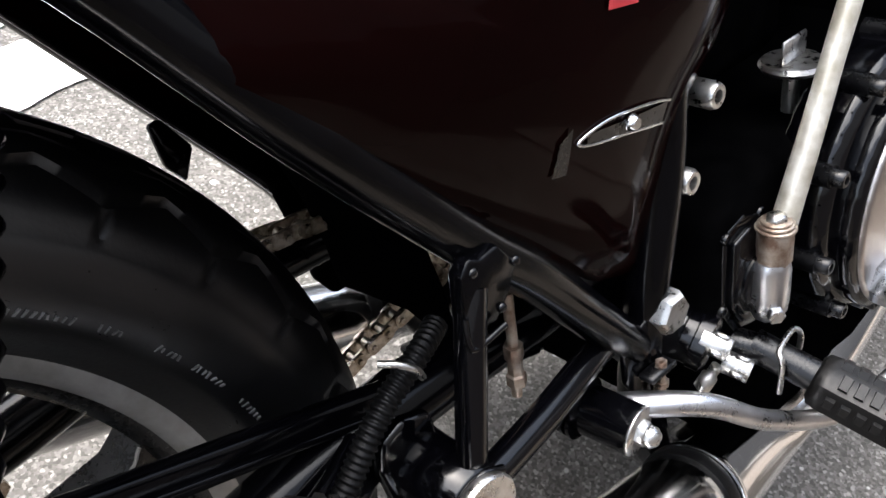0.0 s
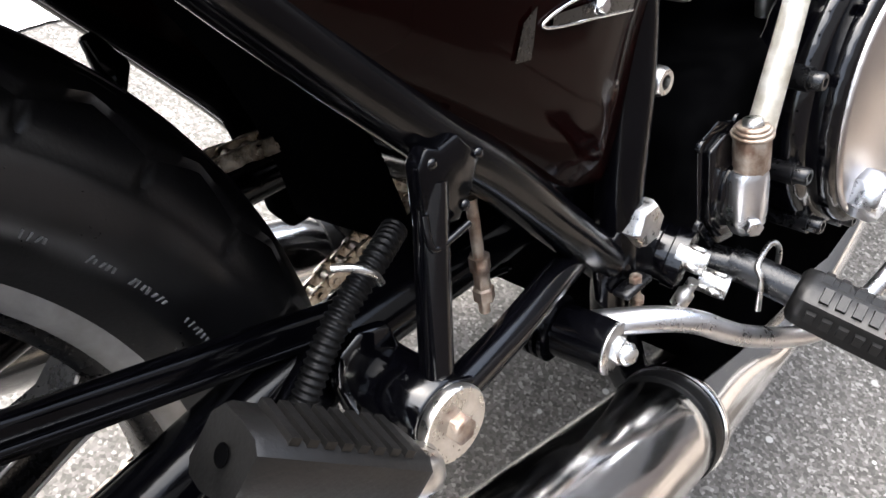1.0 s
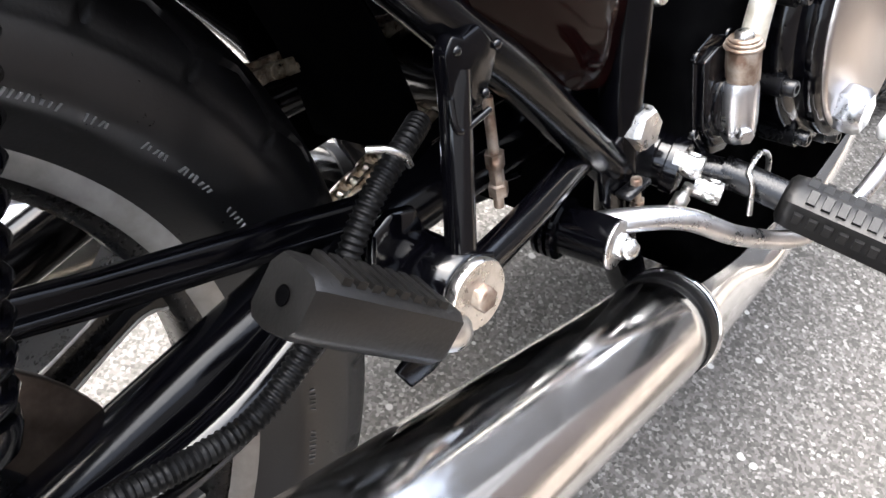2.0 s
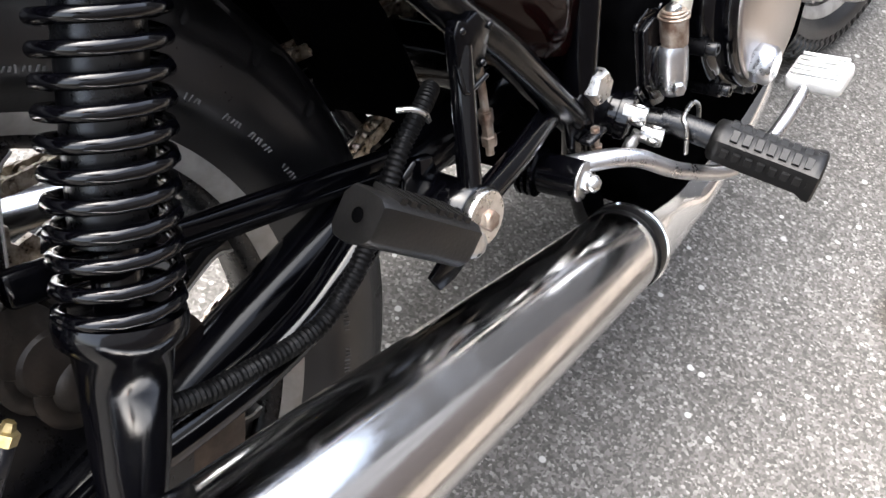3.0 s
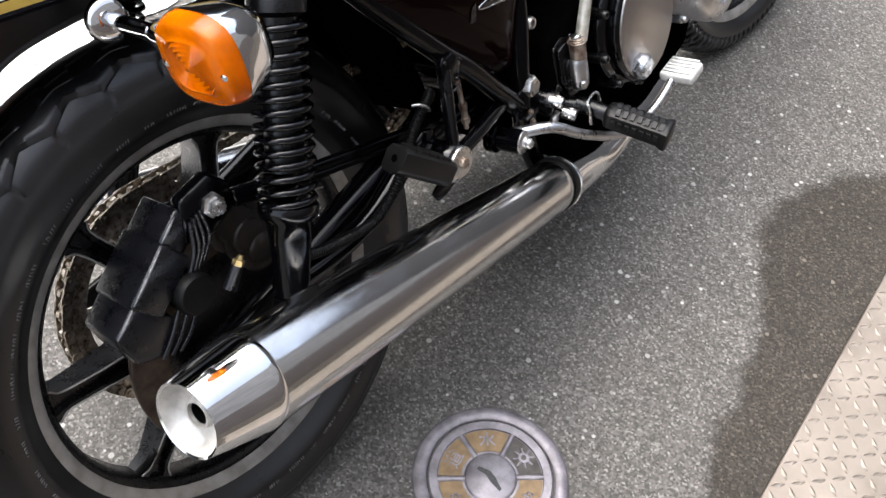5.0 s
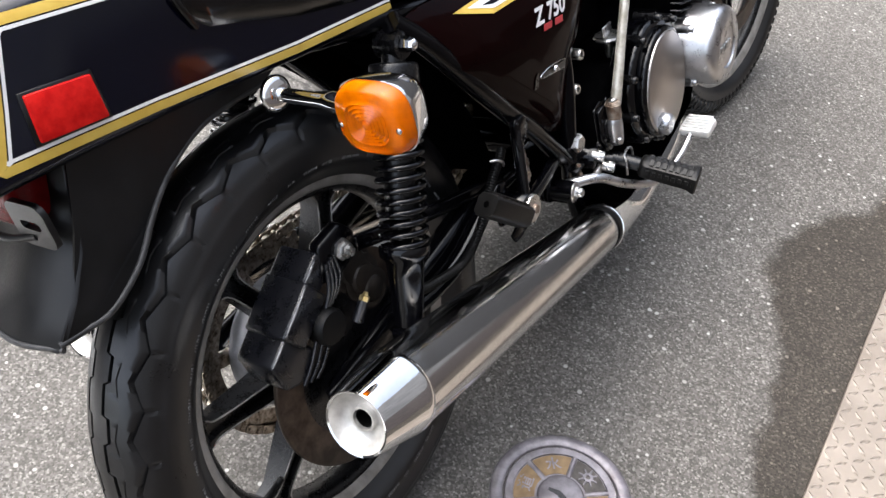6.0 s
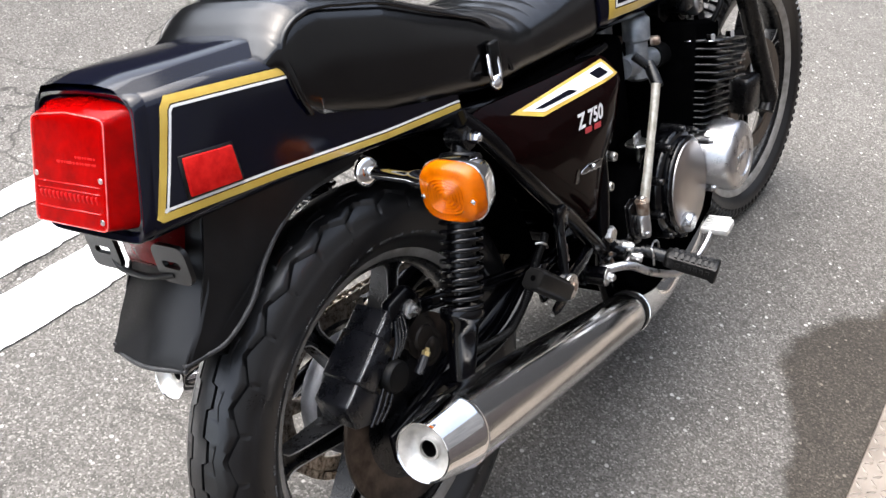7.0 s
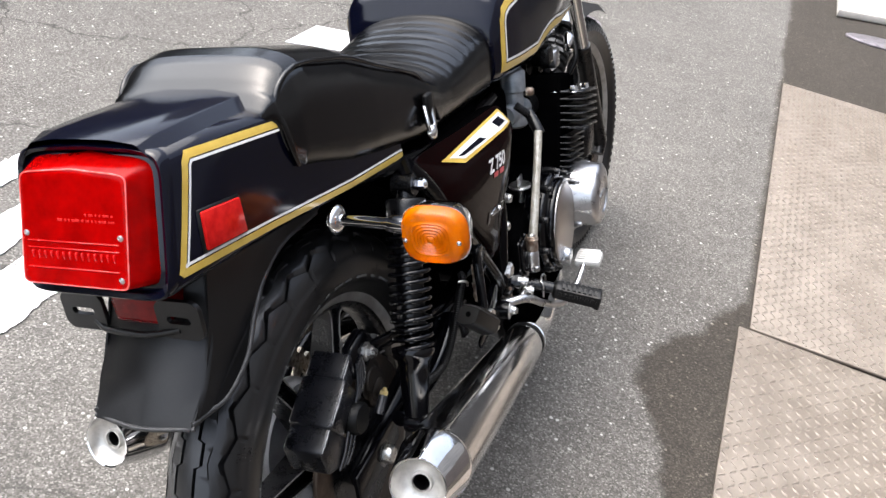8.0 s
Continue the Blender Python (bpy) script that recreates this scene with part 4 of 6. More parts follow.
def rear_brake():
    bm = bmesh.new()
    slab(bm, [(-0.066, 0.522), (-0.124, 0.483), (-0.1, 0.449), (-0.044, 0.487)], 0.066, in_side(0.052), 0.004, 2)
    cal = part("brake_caliper", bm, CALIPER, bike, "black angular cast rear brake caliper")
    bm = bmesh.new()
    slab(bm, [(-0.034, 0.541), (-0.067, 0.5195), (-0.052, 0.493), (-0.018, 0.506)], 0.058, in_side(0.055), 0.004, 2)
    part("upper_block", bm, CALIPER, cal)
    bm = bmesh.new()
    slab(bm, [(-0.118, 0.482), (-0.15, 0.461), (-0.142, 0.42), (-0.104, 0.405), (-0.086, 0.44)], 0.06, in_side(0.054), 0.004, 2)
    part("lower_block", bm, CALIPER, cal)
    bm = bmesh.new()
    lathe(bm, (0.105, -0.06, 0.453), (1, 0, 0), [(0, 0), (0.022, 0), (0.023, 0.003), (0.023, 0.02), (0.02, 0.024), (0, 0.024)], 28)
    part("piston_cap", bm, RUBBER, cal)
    # pale rods on the caliper's edges paint the highlight as well as wear
    for a, b, x in (((-0.069, 0.5175), (-0.119, 0.484), 0.1165), ((-0.038, 0.535), (-0.066, 0.517), 0.1115), ((-0.121, 0.478), (-0.1475, 0.4605), 0.1125)):
        bm = bmesh.new()
        tube(bm, [(x, *a), (x + 0.0006, (a[0] + b[0]) / 2, (a[1] + b[1]) / 2), (x, *b)], [0.0008, 0.0016, 0.0008], 8)
        part("worn_edge_highlight", bm, EDGE_HIGHLIGHT, cal, "pale worn edge with its highlight painted in")
    for k in range(4):
        bm = bmesh.new()
        o = 0.008 * k
        tube(bm, [(0.117, -0.03 + o * 0.6, 0.522 + o * 0.2), (0.119, -0.042 + o, 0.49 + o * 0.3), (0.117, -0.058 + o, 0.468 + o * 0.3)], 0.0026, 8)
        part("cooling_rib", bm, CALIPER, cal)
    for k in range(3):
        bm = bmesh.new()
        o = 0.01 * k
        tube(bm, [(0.115, -0.078 + o, 0.448 - o * 0.5), (0.116, -0.1 + o, 0.425 - o * 0.5), (0.114, -0.118 + o, 0.408 - o * 0.3)], 0.0024, 8)
        part("cooling_rib", bm, CALIPER, cal)
    bm = bmesh.new()
    slab(bm, [(-0.045, 0.5), (-0.03, 0.545), (0.012, 0.552), (0.03, 0.53), (0.022, 0.5), (-0.01, 0.49)], 0.02, in_side(0.095), 0.005, 2)
    part("bracket", bm, FRAME_BLACK, cal)
    bm = bmesh.new()
    lathe(bm, (0.115, 0.0, 0.522), (1, 0, 0), [(0, 0), (0.0135, 0), (0.0135, 0.005), (0.0095, 0.006), (0.0095, 0.012), (0.006, 0.012), (0.006, 0.018), (0, 0.019)], 6)
    part("mounting_bolt", bm, STEEL, cal, "zinc mounting bolt")
    bm = bmesh.new()
    a, b = Vector((0.14, -0.014, 0.461)), Vector((0.138, -0.032, 0.442))
    tube(bm, [a, b], [0.0062, 0.0075], 12, False)
    part("nipple_body", bm, CALIPER, cal)
    bm = bmesh.new()
    lathe(bm, a, (a - b).normalized(), [(0, 0), (0.0065, 0), (0.0065, 0.006), (0.004, 0.007), (0.003, 0.011), (0, 0.011)], 6)
    part("bleed_nipple", bm, BRASS, cal, "brass-tinted bleed nipple")
    for k in range(3):
        bm = bmesh.new()
        lathe(bm, (0.09, 0.026 + 0.008 * k, 0.472 - 0.022 * k), (1, 0, 0), [(0, 0), (0.032 - 0.003 * k, 0), (0.034 - 0.003 * k, 0.002), (0.034 - 0.003 * k, 0.004 + 0.003 * k), (0.03 - 0.003 * k, 0.006 + 0.003 * k), (0.024 - 0.003 * k, 0.005 + 0.003 * k), (0.021 - 0.003 * k, 0.009 + 0.003 * k), (0, 0.01 + 0.003 * k)], 36)
        part("hub_flange", bm, SOOT, cal, "oily brown flange")


rear_brake()


# ---- tail ----


def project(tree, y, z, lift=0.0009, side=1):
    """The point of a painted panel seen square from the side, lifted just off it."""
    hit, normal, _, _ = tree.ray_cast(Vector((side * 1.0, y, z)), Vector((-side, 0, 0)))
    if hit is None:
        hit, normal, _, _ = tree.find_nearest(Vector((side * 0.15, y, z)))
    return hit + Vector((side * lift, 0, 0))


def stripe(bm, tree, line, near, far, side=1, steps=10, lift=0.0009):
    """A painted band beside a line in the (y, z) plane, mitred at its corners, laid on the panel."""
    pts = [Vector((u, v)) for u, v in line]
    normals = []
    for k, q in enumerate(pts):
        a = (pts[k] - pts[k - 1]).normalized() if k else None
        b = (pts[k + 1] - pts[k]).normalized() if k < len(pts) - 1 else None
        na = Vector((-a.y, a.x)) if a else Vector((-b.y, b.x))
        nb = Vector((-b.y, b.x)) if b else na
        m = (na + nb).normalized()
        normals.append(m / max(0.4, m.dot(na)))
    rows = []
    for k in range(len(pts) - 1):
        for s in range(steps + (1 if k == len(pts) - 2 else 0)):
            f = s / steps
            q = pts[k].lerp(pts[k + 1], f)
            m = normals[k].lerp(normals[k + 1], f)
            rows.append([bm.verts.new(project(tree, *(q + m * (near + (far - near) * j / 2)), lift, side)) for j in range(3)])
    for a, b in zip(rows, rows[1:]):
        for j in range(2):
            bm.faces.new((a[j], a[j + 1], b[j + 1], b[j]))
    return bm


def patch(bm, tree, corners, n=8, lift=0.0009, side=1):
    """A painted four-cornered field laid on the panel."""
    a, b, c, d = [Vector(q) for q in corners]
    grid = [[bm.verts.new(project(tree, *(a.lerp(b, i / n).lerp(d.lerp(c, i / n), j / n)), lift, side)) for i in range(n + 1)] for j in range(n + 1)]
    for j in range(n):
        for i in range(n):
            bm.faces.new((grid[j][i], grid[j][i + 1], grid[j + 1][i + 1], grid[j + 1][i]))
    return bm


RED_DEEP = surface("deep_red_plastic", (0.09, 0.002, 0.003), (0.14, 0.003, 0.004), (0.15, 0.3), scale=60, bump=0.1, spec=0.25)
RED_DARK = surface("dark_red_plastic", (0.36, 0.003, 0.004), (0.46, 0.005, 0.006), (0.15, 0.3), scale=60, bump=0.1, spec=0.3)


RED_EDGE = surface("red_edge_highlight", (0.62, 0.05, 0.04), (0.75, 0.14, 0.12), (0.2, 0.35), scale=60, bump=0.1, spec=0.5)
RED_PALE = surface("pale_red_plastic", (0.5, 0.02, 0.02), (0.6, 0.03, 0.028), (0.5, 0.7), scale=60, bump=0.1, spec=0.0)


def tail_unit():
    rings = []
    for y, half, low, high, top in ((-0.296, 0.085, 0.792, 0.922, 5.0), (-0.288, 0.093, 0.784, 0.93, 5.0), (-0.2, 0.1, 0.778, 0.922, 5.0), (-0.1, 0.109, 0.768, 0.912, 5.0), (0.02, 0.117, 0.749, 0.88, 5.0), (0.17, 0.122, 0.731, 0.82, 5.0)):
        f = min(1.0, max(0.0, -y / 0.2))
        rings.append([q + Vector((0, -0.3 * f * (0.86 - q.z), 0)) for q in superring(y, MID, half, low, high, 9.0, 96, top * 1.5)])
    bm = bmesh.new()
    loft(bm, rings)
    tree = BVHTree.FromBMesh(bm)
    cowl = part("tail_cowl", bm, NAVY, bike, "blue-black tail cowl with gold and white pinstripes")
    line = [(-0.09, 0.895), (-0.168, 0.906), (-0.25, 0.9175), (-0.26, 0.909), (-0.284, 0.852), (-0.304, 0.808), (-0.299, 0.802), (-0.15, 0.785), (0.02, 0.761), (0.175, 0.744)]
    for side in (1, -1):
        bm = bmesh.new()
        stripe(bm, tree, line, 0.0, 0.0085, side)
        part("gold_stripe", bm, YELLOW, cowl, "gold painted stripe")
        bm = bmesh.new()
        stripe(bm, tree, line, 0.0098, 0.0128, side)
        part("white_stripe", bm, WHITE, cowl, "white painted pinstripe")
        bm = bmesh.new()
        field = [(-0.2575, 0.8545), (-0.199, 0.8455), (-0.199, 0.806), (-0.262, 0.814)]
        slab(bm, field, 0.0045, lambda u, v, d, side=side: project(tree, u, v, 0.0012 + d, side), 0.0012, 2)
        part("side_reflector", bm, RED_REFLECTOR, cowl, "red rectangular side reflector")
        bm = bmesh.new()
        slab(bm, [(-0.2605, 0.8575), (-0.1955, 0.848), (-0.195, 0.803), (-0.2655, 0.8115)], 0.0028, lambda u, v, d, side=side: project(tree, u, v, d - 0.0004, side), 0.0008, 1)
        part("reflector_rim", bm, PLASTIC, cowl)
    # raised deck on the top of the cowl
    bm = bmesh.new()
    deck = []
    for y, half, z in ((-0.284, 0.064, 0.936), (-0.262, 0.068, 0.9395), (-0.2, 0.068, 0.936), (-0.1, 0.066, 0.928)):
        deck.append([Vector((MID + s * half * f + s * extra, y, z + up)) for s, f, extra, up in ((-1, 1, 0.02, -0.021), (-1, 1, 0.0025, -0.0022), (-1, 1, -0.0015, 0.0), (-1, 0.5, 0, 0.004), (1, 0.5, 0, 0.004), (1, 1, -0.0015, 0.0), (1, 1, 0.0025, -0.0022), (1, 1, 0.02, -0.021))])
    loft(bm, [row[1:7] for row in deck], cap=False, closed=False)
    top_deck = part("cowl_deck", bm, NAVY, cowl)
    for pair in (slice(0, 2), slice(6, 8)):
        bm = bmesh.new()
        loft(bm, [row[pair] for row in deck], cap=False, closed=False)
        part("deck_bevel", bm, NAVY, top_deck)
    # lamp
    bm = bmesh.new()

    def frame_ring(y, half, low, high, p=8.0, x=MID + 0.002, slope=0.3):
        out = []
        for q in superring(y, x, half, low, high, p, 64):
            arch = 0.006 * (1 - ((q.x - x) / half) ** 2) * (q.z > (low + high) / 2)
            out.append(q + Vector((0, -slope * (0.86 - q.z), arch)))
        return out

    loft(bm, [frame_ring(-0.279, 0.083, 0.794, 0.922, 9.0, MID), frame_ring(-0.29, 0.081, 0.797, 0.919, 10.0, MID), frame_ring(-0.3175, 0.067, 0.806, 0.9115, 20.0, 0.006, 0.36), frame_ring(-0.3195, 0.0663, 0.8067, 0.9108, 20.0, 0.006, 0.36), frame_ring(-0.321, 0.0648, 0.808, 0.909, 20.0, 0.006, 0.36), frame_ring(-0.3212, 0.06, 0.813, 0.904, 20.0, 0.006, 0.36)])
    lamp = part("tail_lamp", bm, RED_LENS, bike, "large red plastic tail lamp lens")
    # highlight painted as a pale line where the front face of the lens meets its sides
    bm = bmesh.new()
    rim = frame_ring(-0.3203, 0.0657, 0.8073, 0.9102, 20.0, 0.006, 0.36)
    tube(bm, rim + rim[:1], 0.0008, 6, False)
    part("lens_edge", bm, RED_EDGE, lamp, "pale painted highlight on the lens edge")
    bm = bmesh.new()
    loft(bm, [frame_ring(-0.27, 0.074, 0.801, 0.913), frame_ring(-0.292, 0.066, 0.812, 0.905, 12.0, MID - 0.004)])
    part("reflector", bm, RED_REFLECTOR, lamp)

    def on_front(z):
        return -0.3212 - 0.36 * (0.86 - z)

    for z, tall in ((0.8475, 0.0012), (0.841, 0.0012), (0.8225, 0.0014)):
        bm = bmesh.new()
        box(bm, (-0.052, on_front(z) - 0.0004, z), (0.062, on_front(z) + 0.004, z + tall), 0.0004, 1)
        part("lens_ridge", bm, RED_DARK, lamp)
    # moulded lettering too small to read, as rows of short bars
    rnd = random.Random(11)
    bm = bmesh.new()
    for z, x0, x1 in ((0.873, 0.022, 0.055), (0.8675, -0.012, 0.058)):
        x = x0
        while x < x1:
            w = rnd.uniform(0.0012, 0.0026)
            box(bm, (x, on_front(z) - 0.0003, z), (x + w, on_front(z) + 0.003, z + 0.0024), 0.0, 1)
            x += w + rnd.choice((0.0008, 0.0008, 0.003))
    tagged(part("moulded_bars", bm, RED_PALE, lamp), "faint moulded bars", kind="stuff")
    for k in range(14):
        bm = bmesh.new()
        x = -0.046 + 0.0078 * k
        box(bm, (x, on_front(0.832) - 0.0002, 0.8245), (x + 0.0018, on_front(0.832) + 0.004, 0.8395), 0.0004, 1)
        part("lens_flute", bm, RED_DARK, lamp)
    for x, z in ((0.064, 0.8545), (-0.053, 0.8545), (0.064, 0.816)):
        bm = bmesh.new()
        lathe(bm, (x, on_front(z) + 0.0006, z), (0, -1, 0), [(0, 0), (0.0035, 0), (0.0035, 0.001), (0.002, 0.0022), (0, 0.0022)], 12)
        part("lens_screw", bm, STEEL, lamp)
    bm = bmesh.new()
    loft(bm, [frame_ring(-0.288, 0.0925, 0.785, 0.927, 9.0, MID), frame_ring(-0.3, 0.0915, 0.786, 0.928, 9.0, MID), frame_ring(-0.302, 0.0895, 0.788, 0.926, 9.0, MID), frame_ring(-0.3, 0.0855, 0.793, 0.9225, 9.0, MID), frame_ring(-0.28, 0.0845, 0.794, 0.9215, 9.0, MID)], cap=False)
    part("lamp_surround", bm, NAVY, lamp)


tail_unit()


EDGE = surface("paler_plastic_edge", (0.012, 0.012, 0.0125), (0.035, 0.035, 0.036), (0.35, 0.5), scale=60, bump=0.2, spec=0.4)


def mudguard():
    for side in (1, -1):
        bm = bmesh.new()
        out = [(-0.322, 0.635), (-0.296, 0.634), (-0.266, 0.638), (-0.225, 0.661), (-0.185, 0.691), (-0.14, 0.716), (-0.085, 0.733), (0.0, 0.733), (0.05, 0.75), (-0.1, 0.775), (-0.232, 0.79), (-0.262, 0.72), (-0.29, 0.67)]

        def place(u, v, d, side=side):
            flare = 0.018 * math.exp(-((u + 0.22) / 0.07) ** 2)
            return Vector((MID + 0.007 + side * (0.06 + flare * max(0.0, (0.76 - v) / 0.1) + d), u, v))

        slab(bm, out, 0.003, place)
        guard = part("mudguard_side", bm, PLASTIC, bike, "black plastic rear mudguard skirt")
        bm = bmesh.new()
        tube(bm, [place(u, v, 0.001) for u, v in out[:8]], 0.0034, 8)
        part("rolled_edge", bm, EDGE, guard, "paler rolled edge")
    bm = bmesh.new()
    rows = []
    MID7 = MID + 0.007
    for z, y, w in ((0.629, -0.327, 0.066), (0.665, -0.298, 0.072), (0.70, -0.271, 0.07), (0.745, -0.25, 0.0635), (0.8, -0.23, 0.0625)):
        rows.append([Vector((MID7 - w, y + 0.006, z)), Vector((MID7 - w + 0.004, y, z)), Vector((MID7, y - 0.004, z)), Vector((MID7 + w - 0.004, y, z)), Vector((MID7 + w, y + 0.006, z)), Vector((MID7 + w - 0.003, y + 0.008, z)), Vector((MID7, y + 0.001, z)), Vector((MID7 - w + 0.003, y + 0.008, z))])
    loft(bm, rows)
    back = part("mudguard_flap", bm, PLASTIC, bike, "black plastic rear mudguard flap")
    bm = bmesh.new()
    tube(bm, [(MID7 - 0.066, -0.322, 0.629), (MID7, -0.332, 0.628), (MID7 + 0.066, -0.322, 0.63)], 0.0028, 8)
    part("rolled_edge", bm, EDGE, back, "paler rolled edge")
    # near-black for shade; left lip deepened to shut out the bright ground
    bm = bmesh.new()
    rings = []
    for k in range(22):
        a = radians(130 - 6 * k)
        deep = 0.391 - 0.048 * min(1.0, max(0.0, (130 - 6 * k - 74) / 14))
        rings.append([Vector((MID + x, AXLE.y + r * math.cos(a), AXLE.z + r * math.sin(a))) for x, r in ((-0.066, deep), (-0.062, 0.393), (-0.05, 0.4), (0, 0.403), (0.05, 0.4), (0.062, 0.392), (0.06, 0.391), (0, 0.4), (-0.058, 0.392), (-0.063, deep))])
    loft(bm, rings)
    part("inner_mudguard", bm, SHADE_BLACK, bike)
    # number plate carrier with two slotted lugs and the red lamp base above it
    bm = bmesh.new()
    box(bm, (MID - 0.03, -0.285, 0.728), (MID + 0.042, -0.235, 0.8), 0.01, 3)
    base = part("plate_light_base", bm, RED_DEEP, bike, "dark red lamp base above the empty plate carrier")
    for x0 in (-0.076, 0.05):
        bm = bmesh.new()
        ring = [(0.012 * math.cos(a) + math.copysign(0.016, math.cos(a)), 0.012 * math.sin(a) + math.copysign(0.011, math.sin(a))) for a in [2 * math.pi * (k + 0.5) / 24 for k in range(24)]]
        hole = [(0.0045 * math.cos(a) + math.copysign(0.0105, math.cos(a)), 0.0045 * math.sin(a)) for a in [2 * math.pi * (k + 0.5) / 24 for k in range(24)]]
        cx, cz = x0 + 0.022, 0.7415
        fa = [bm.verts.new((cx + u, -0.287, cz + v)) for u, v in ring]
        fb = [bm.verts.new((cx + u, -0.287, cz + v)) for u, v in hole]
        ba = [bm.verts.new((cx + u, -0.281, cz + v)) for u, v in ring]
        bb = [bm.verts.new((cx + u, -0.281, cz + v)) for u, v in hole]
        for k in range(24):
            j = (k + 1) % 24
            bm.faces.new((fa[k], fa[j], fb[j], fb[k]))
            bm.faces.new((ba[k], bb[k], bb[j], ba[j]))
            bm.faces.new((fa[k], ba[k], ba[j], fa[j]))
            bm.faces.new((fb[k], fb[j], bb[j], bb[k]))
        part("plate_lug", bm, PLASTIC, base, "black slotted lug")
    bm = bmesh.new()
    tube(bm, [(MID - 0.054, -0.284, 0.73), (MID - 0.042, -0.287, 0.722), (MID - 0.01, -0.29, 0.721), (MID + 0.02, -0.29, 0.722), (MID + 0.058, -0.285, 0.729)], 0.0038, 8)
    part("plate_rail", bm, PLASTIC, base)


mudguard()


def indicator(side):
    s = side
    base, head = Vector((MID + s * 0.11, -0.022, 0.736)), Vector((MID + s * 0.247, -0.019, 0.727))
    bm = bmesh.new()
    lathe(bm, base, (s, -0.05, 0), [(0, -0.004), (0.016, -0.004), (0.0195, -0.001), (0.0195, 0.003), (0.016, 0.007), (0.009, 0.009), (0, 0.009)], 32)
    lathe(bm, base, (s, -0.05, 0), [(0.0075, 0.005), (0.0075, 0.07), (0.009, 0.075), (0.0115, 0.085), (0.0115, 0.1)], 24)
    stalk = part("turn_signal", bm, CHROME, bike, "chrome-stalked amber turn signal")

    def ring(y, scale, n=40):
        out = []
        for k in range(n):
            a = 2 * math.pi * k / n
            c, q = math.cos(a), math.sin(a)
            out.append(head + Vector((0.0425 * scale * math.copysign(abs(c) ** 0.66, c), y, 0.0365 * scale * math.copysign(abs(q) ** 0.62, q))))
        return out

    bm = bmesh.new()
    loft(bm, [ring(0.036, 0.45), ring(0.03, 0.7), ring(0.015, 0.92), ring(-0.002, 1.0), ring(-0.006, 1.03), ring(-0.009, 1.03), ring(-0.009, 0.97)])
    part("housing", bm, CHROME, stalk, "chrome signal housing")
    bm = bmesh.new()
    n = 40
    rings = [ring(-0.008, 1.0), ring(-0.012, 1.0), ring(-0.021, 0.93), ring(-0.024, 0.87), ring(-0.0246, 0.7)]
    for k in range(12):
        rings.append(ring(-0.0249 - 0.0017 * (k % 2) - 0.0002 * k, 0.62 - 0.05 * k))
    loft(bm, rings)
    lens_part = part("lens", bm, AMBER, stalk, "amber lens with ring pattern")
    for x in (-0.0345, 0.0345):
        bm = bmesh.new()
        lathe(bm, head + Vector((x, -0.0225, -0.004)), (0, -1, 0), [(0, 0), (0.0034, 0), (0.0034, 0.0015), (0.0015, 0.003), (0, 0.003)], 12)
        part("lens_screw", bm, CHROME, lens_part)
    bm = bmesh.new()
    lathe(bm, head + Vector((0, 0.012, 0)), (0, -1, 0), [(0, 0), (0.028, 0.004), (0.03, 0.01)], 24)
    part("bulb_reflector", bm, AMBER_BACK, stalk)


AMBER_BACK = surface("amber_reflector", (0.8, 0.22, 0.02), (0.95, 0.32, 0.04), (0.2, 0.4), metal=0.3, scale=70, bump=0.1)
indicator(1)
indicator(-1)


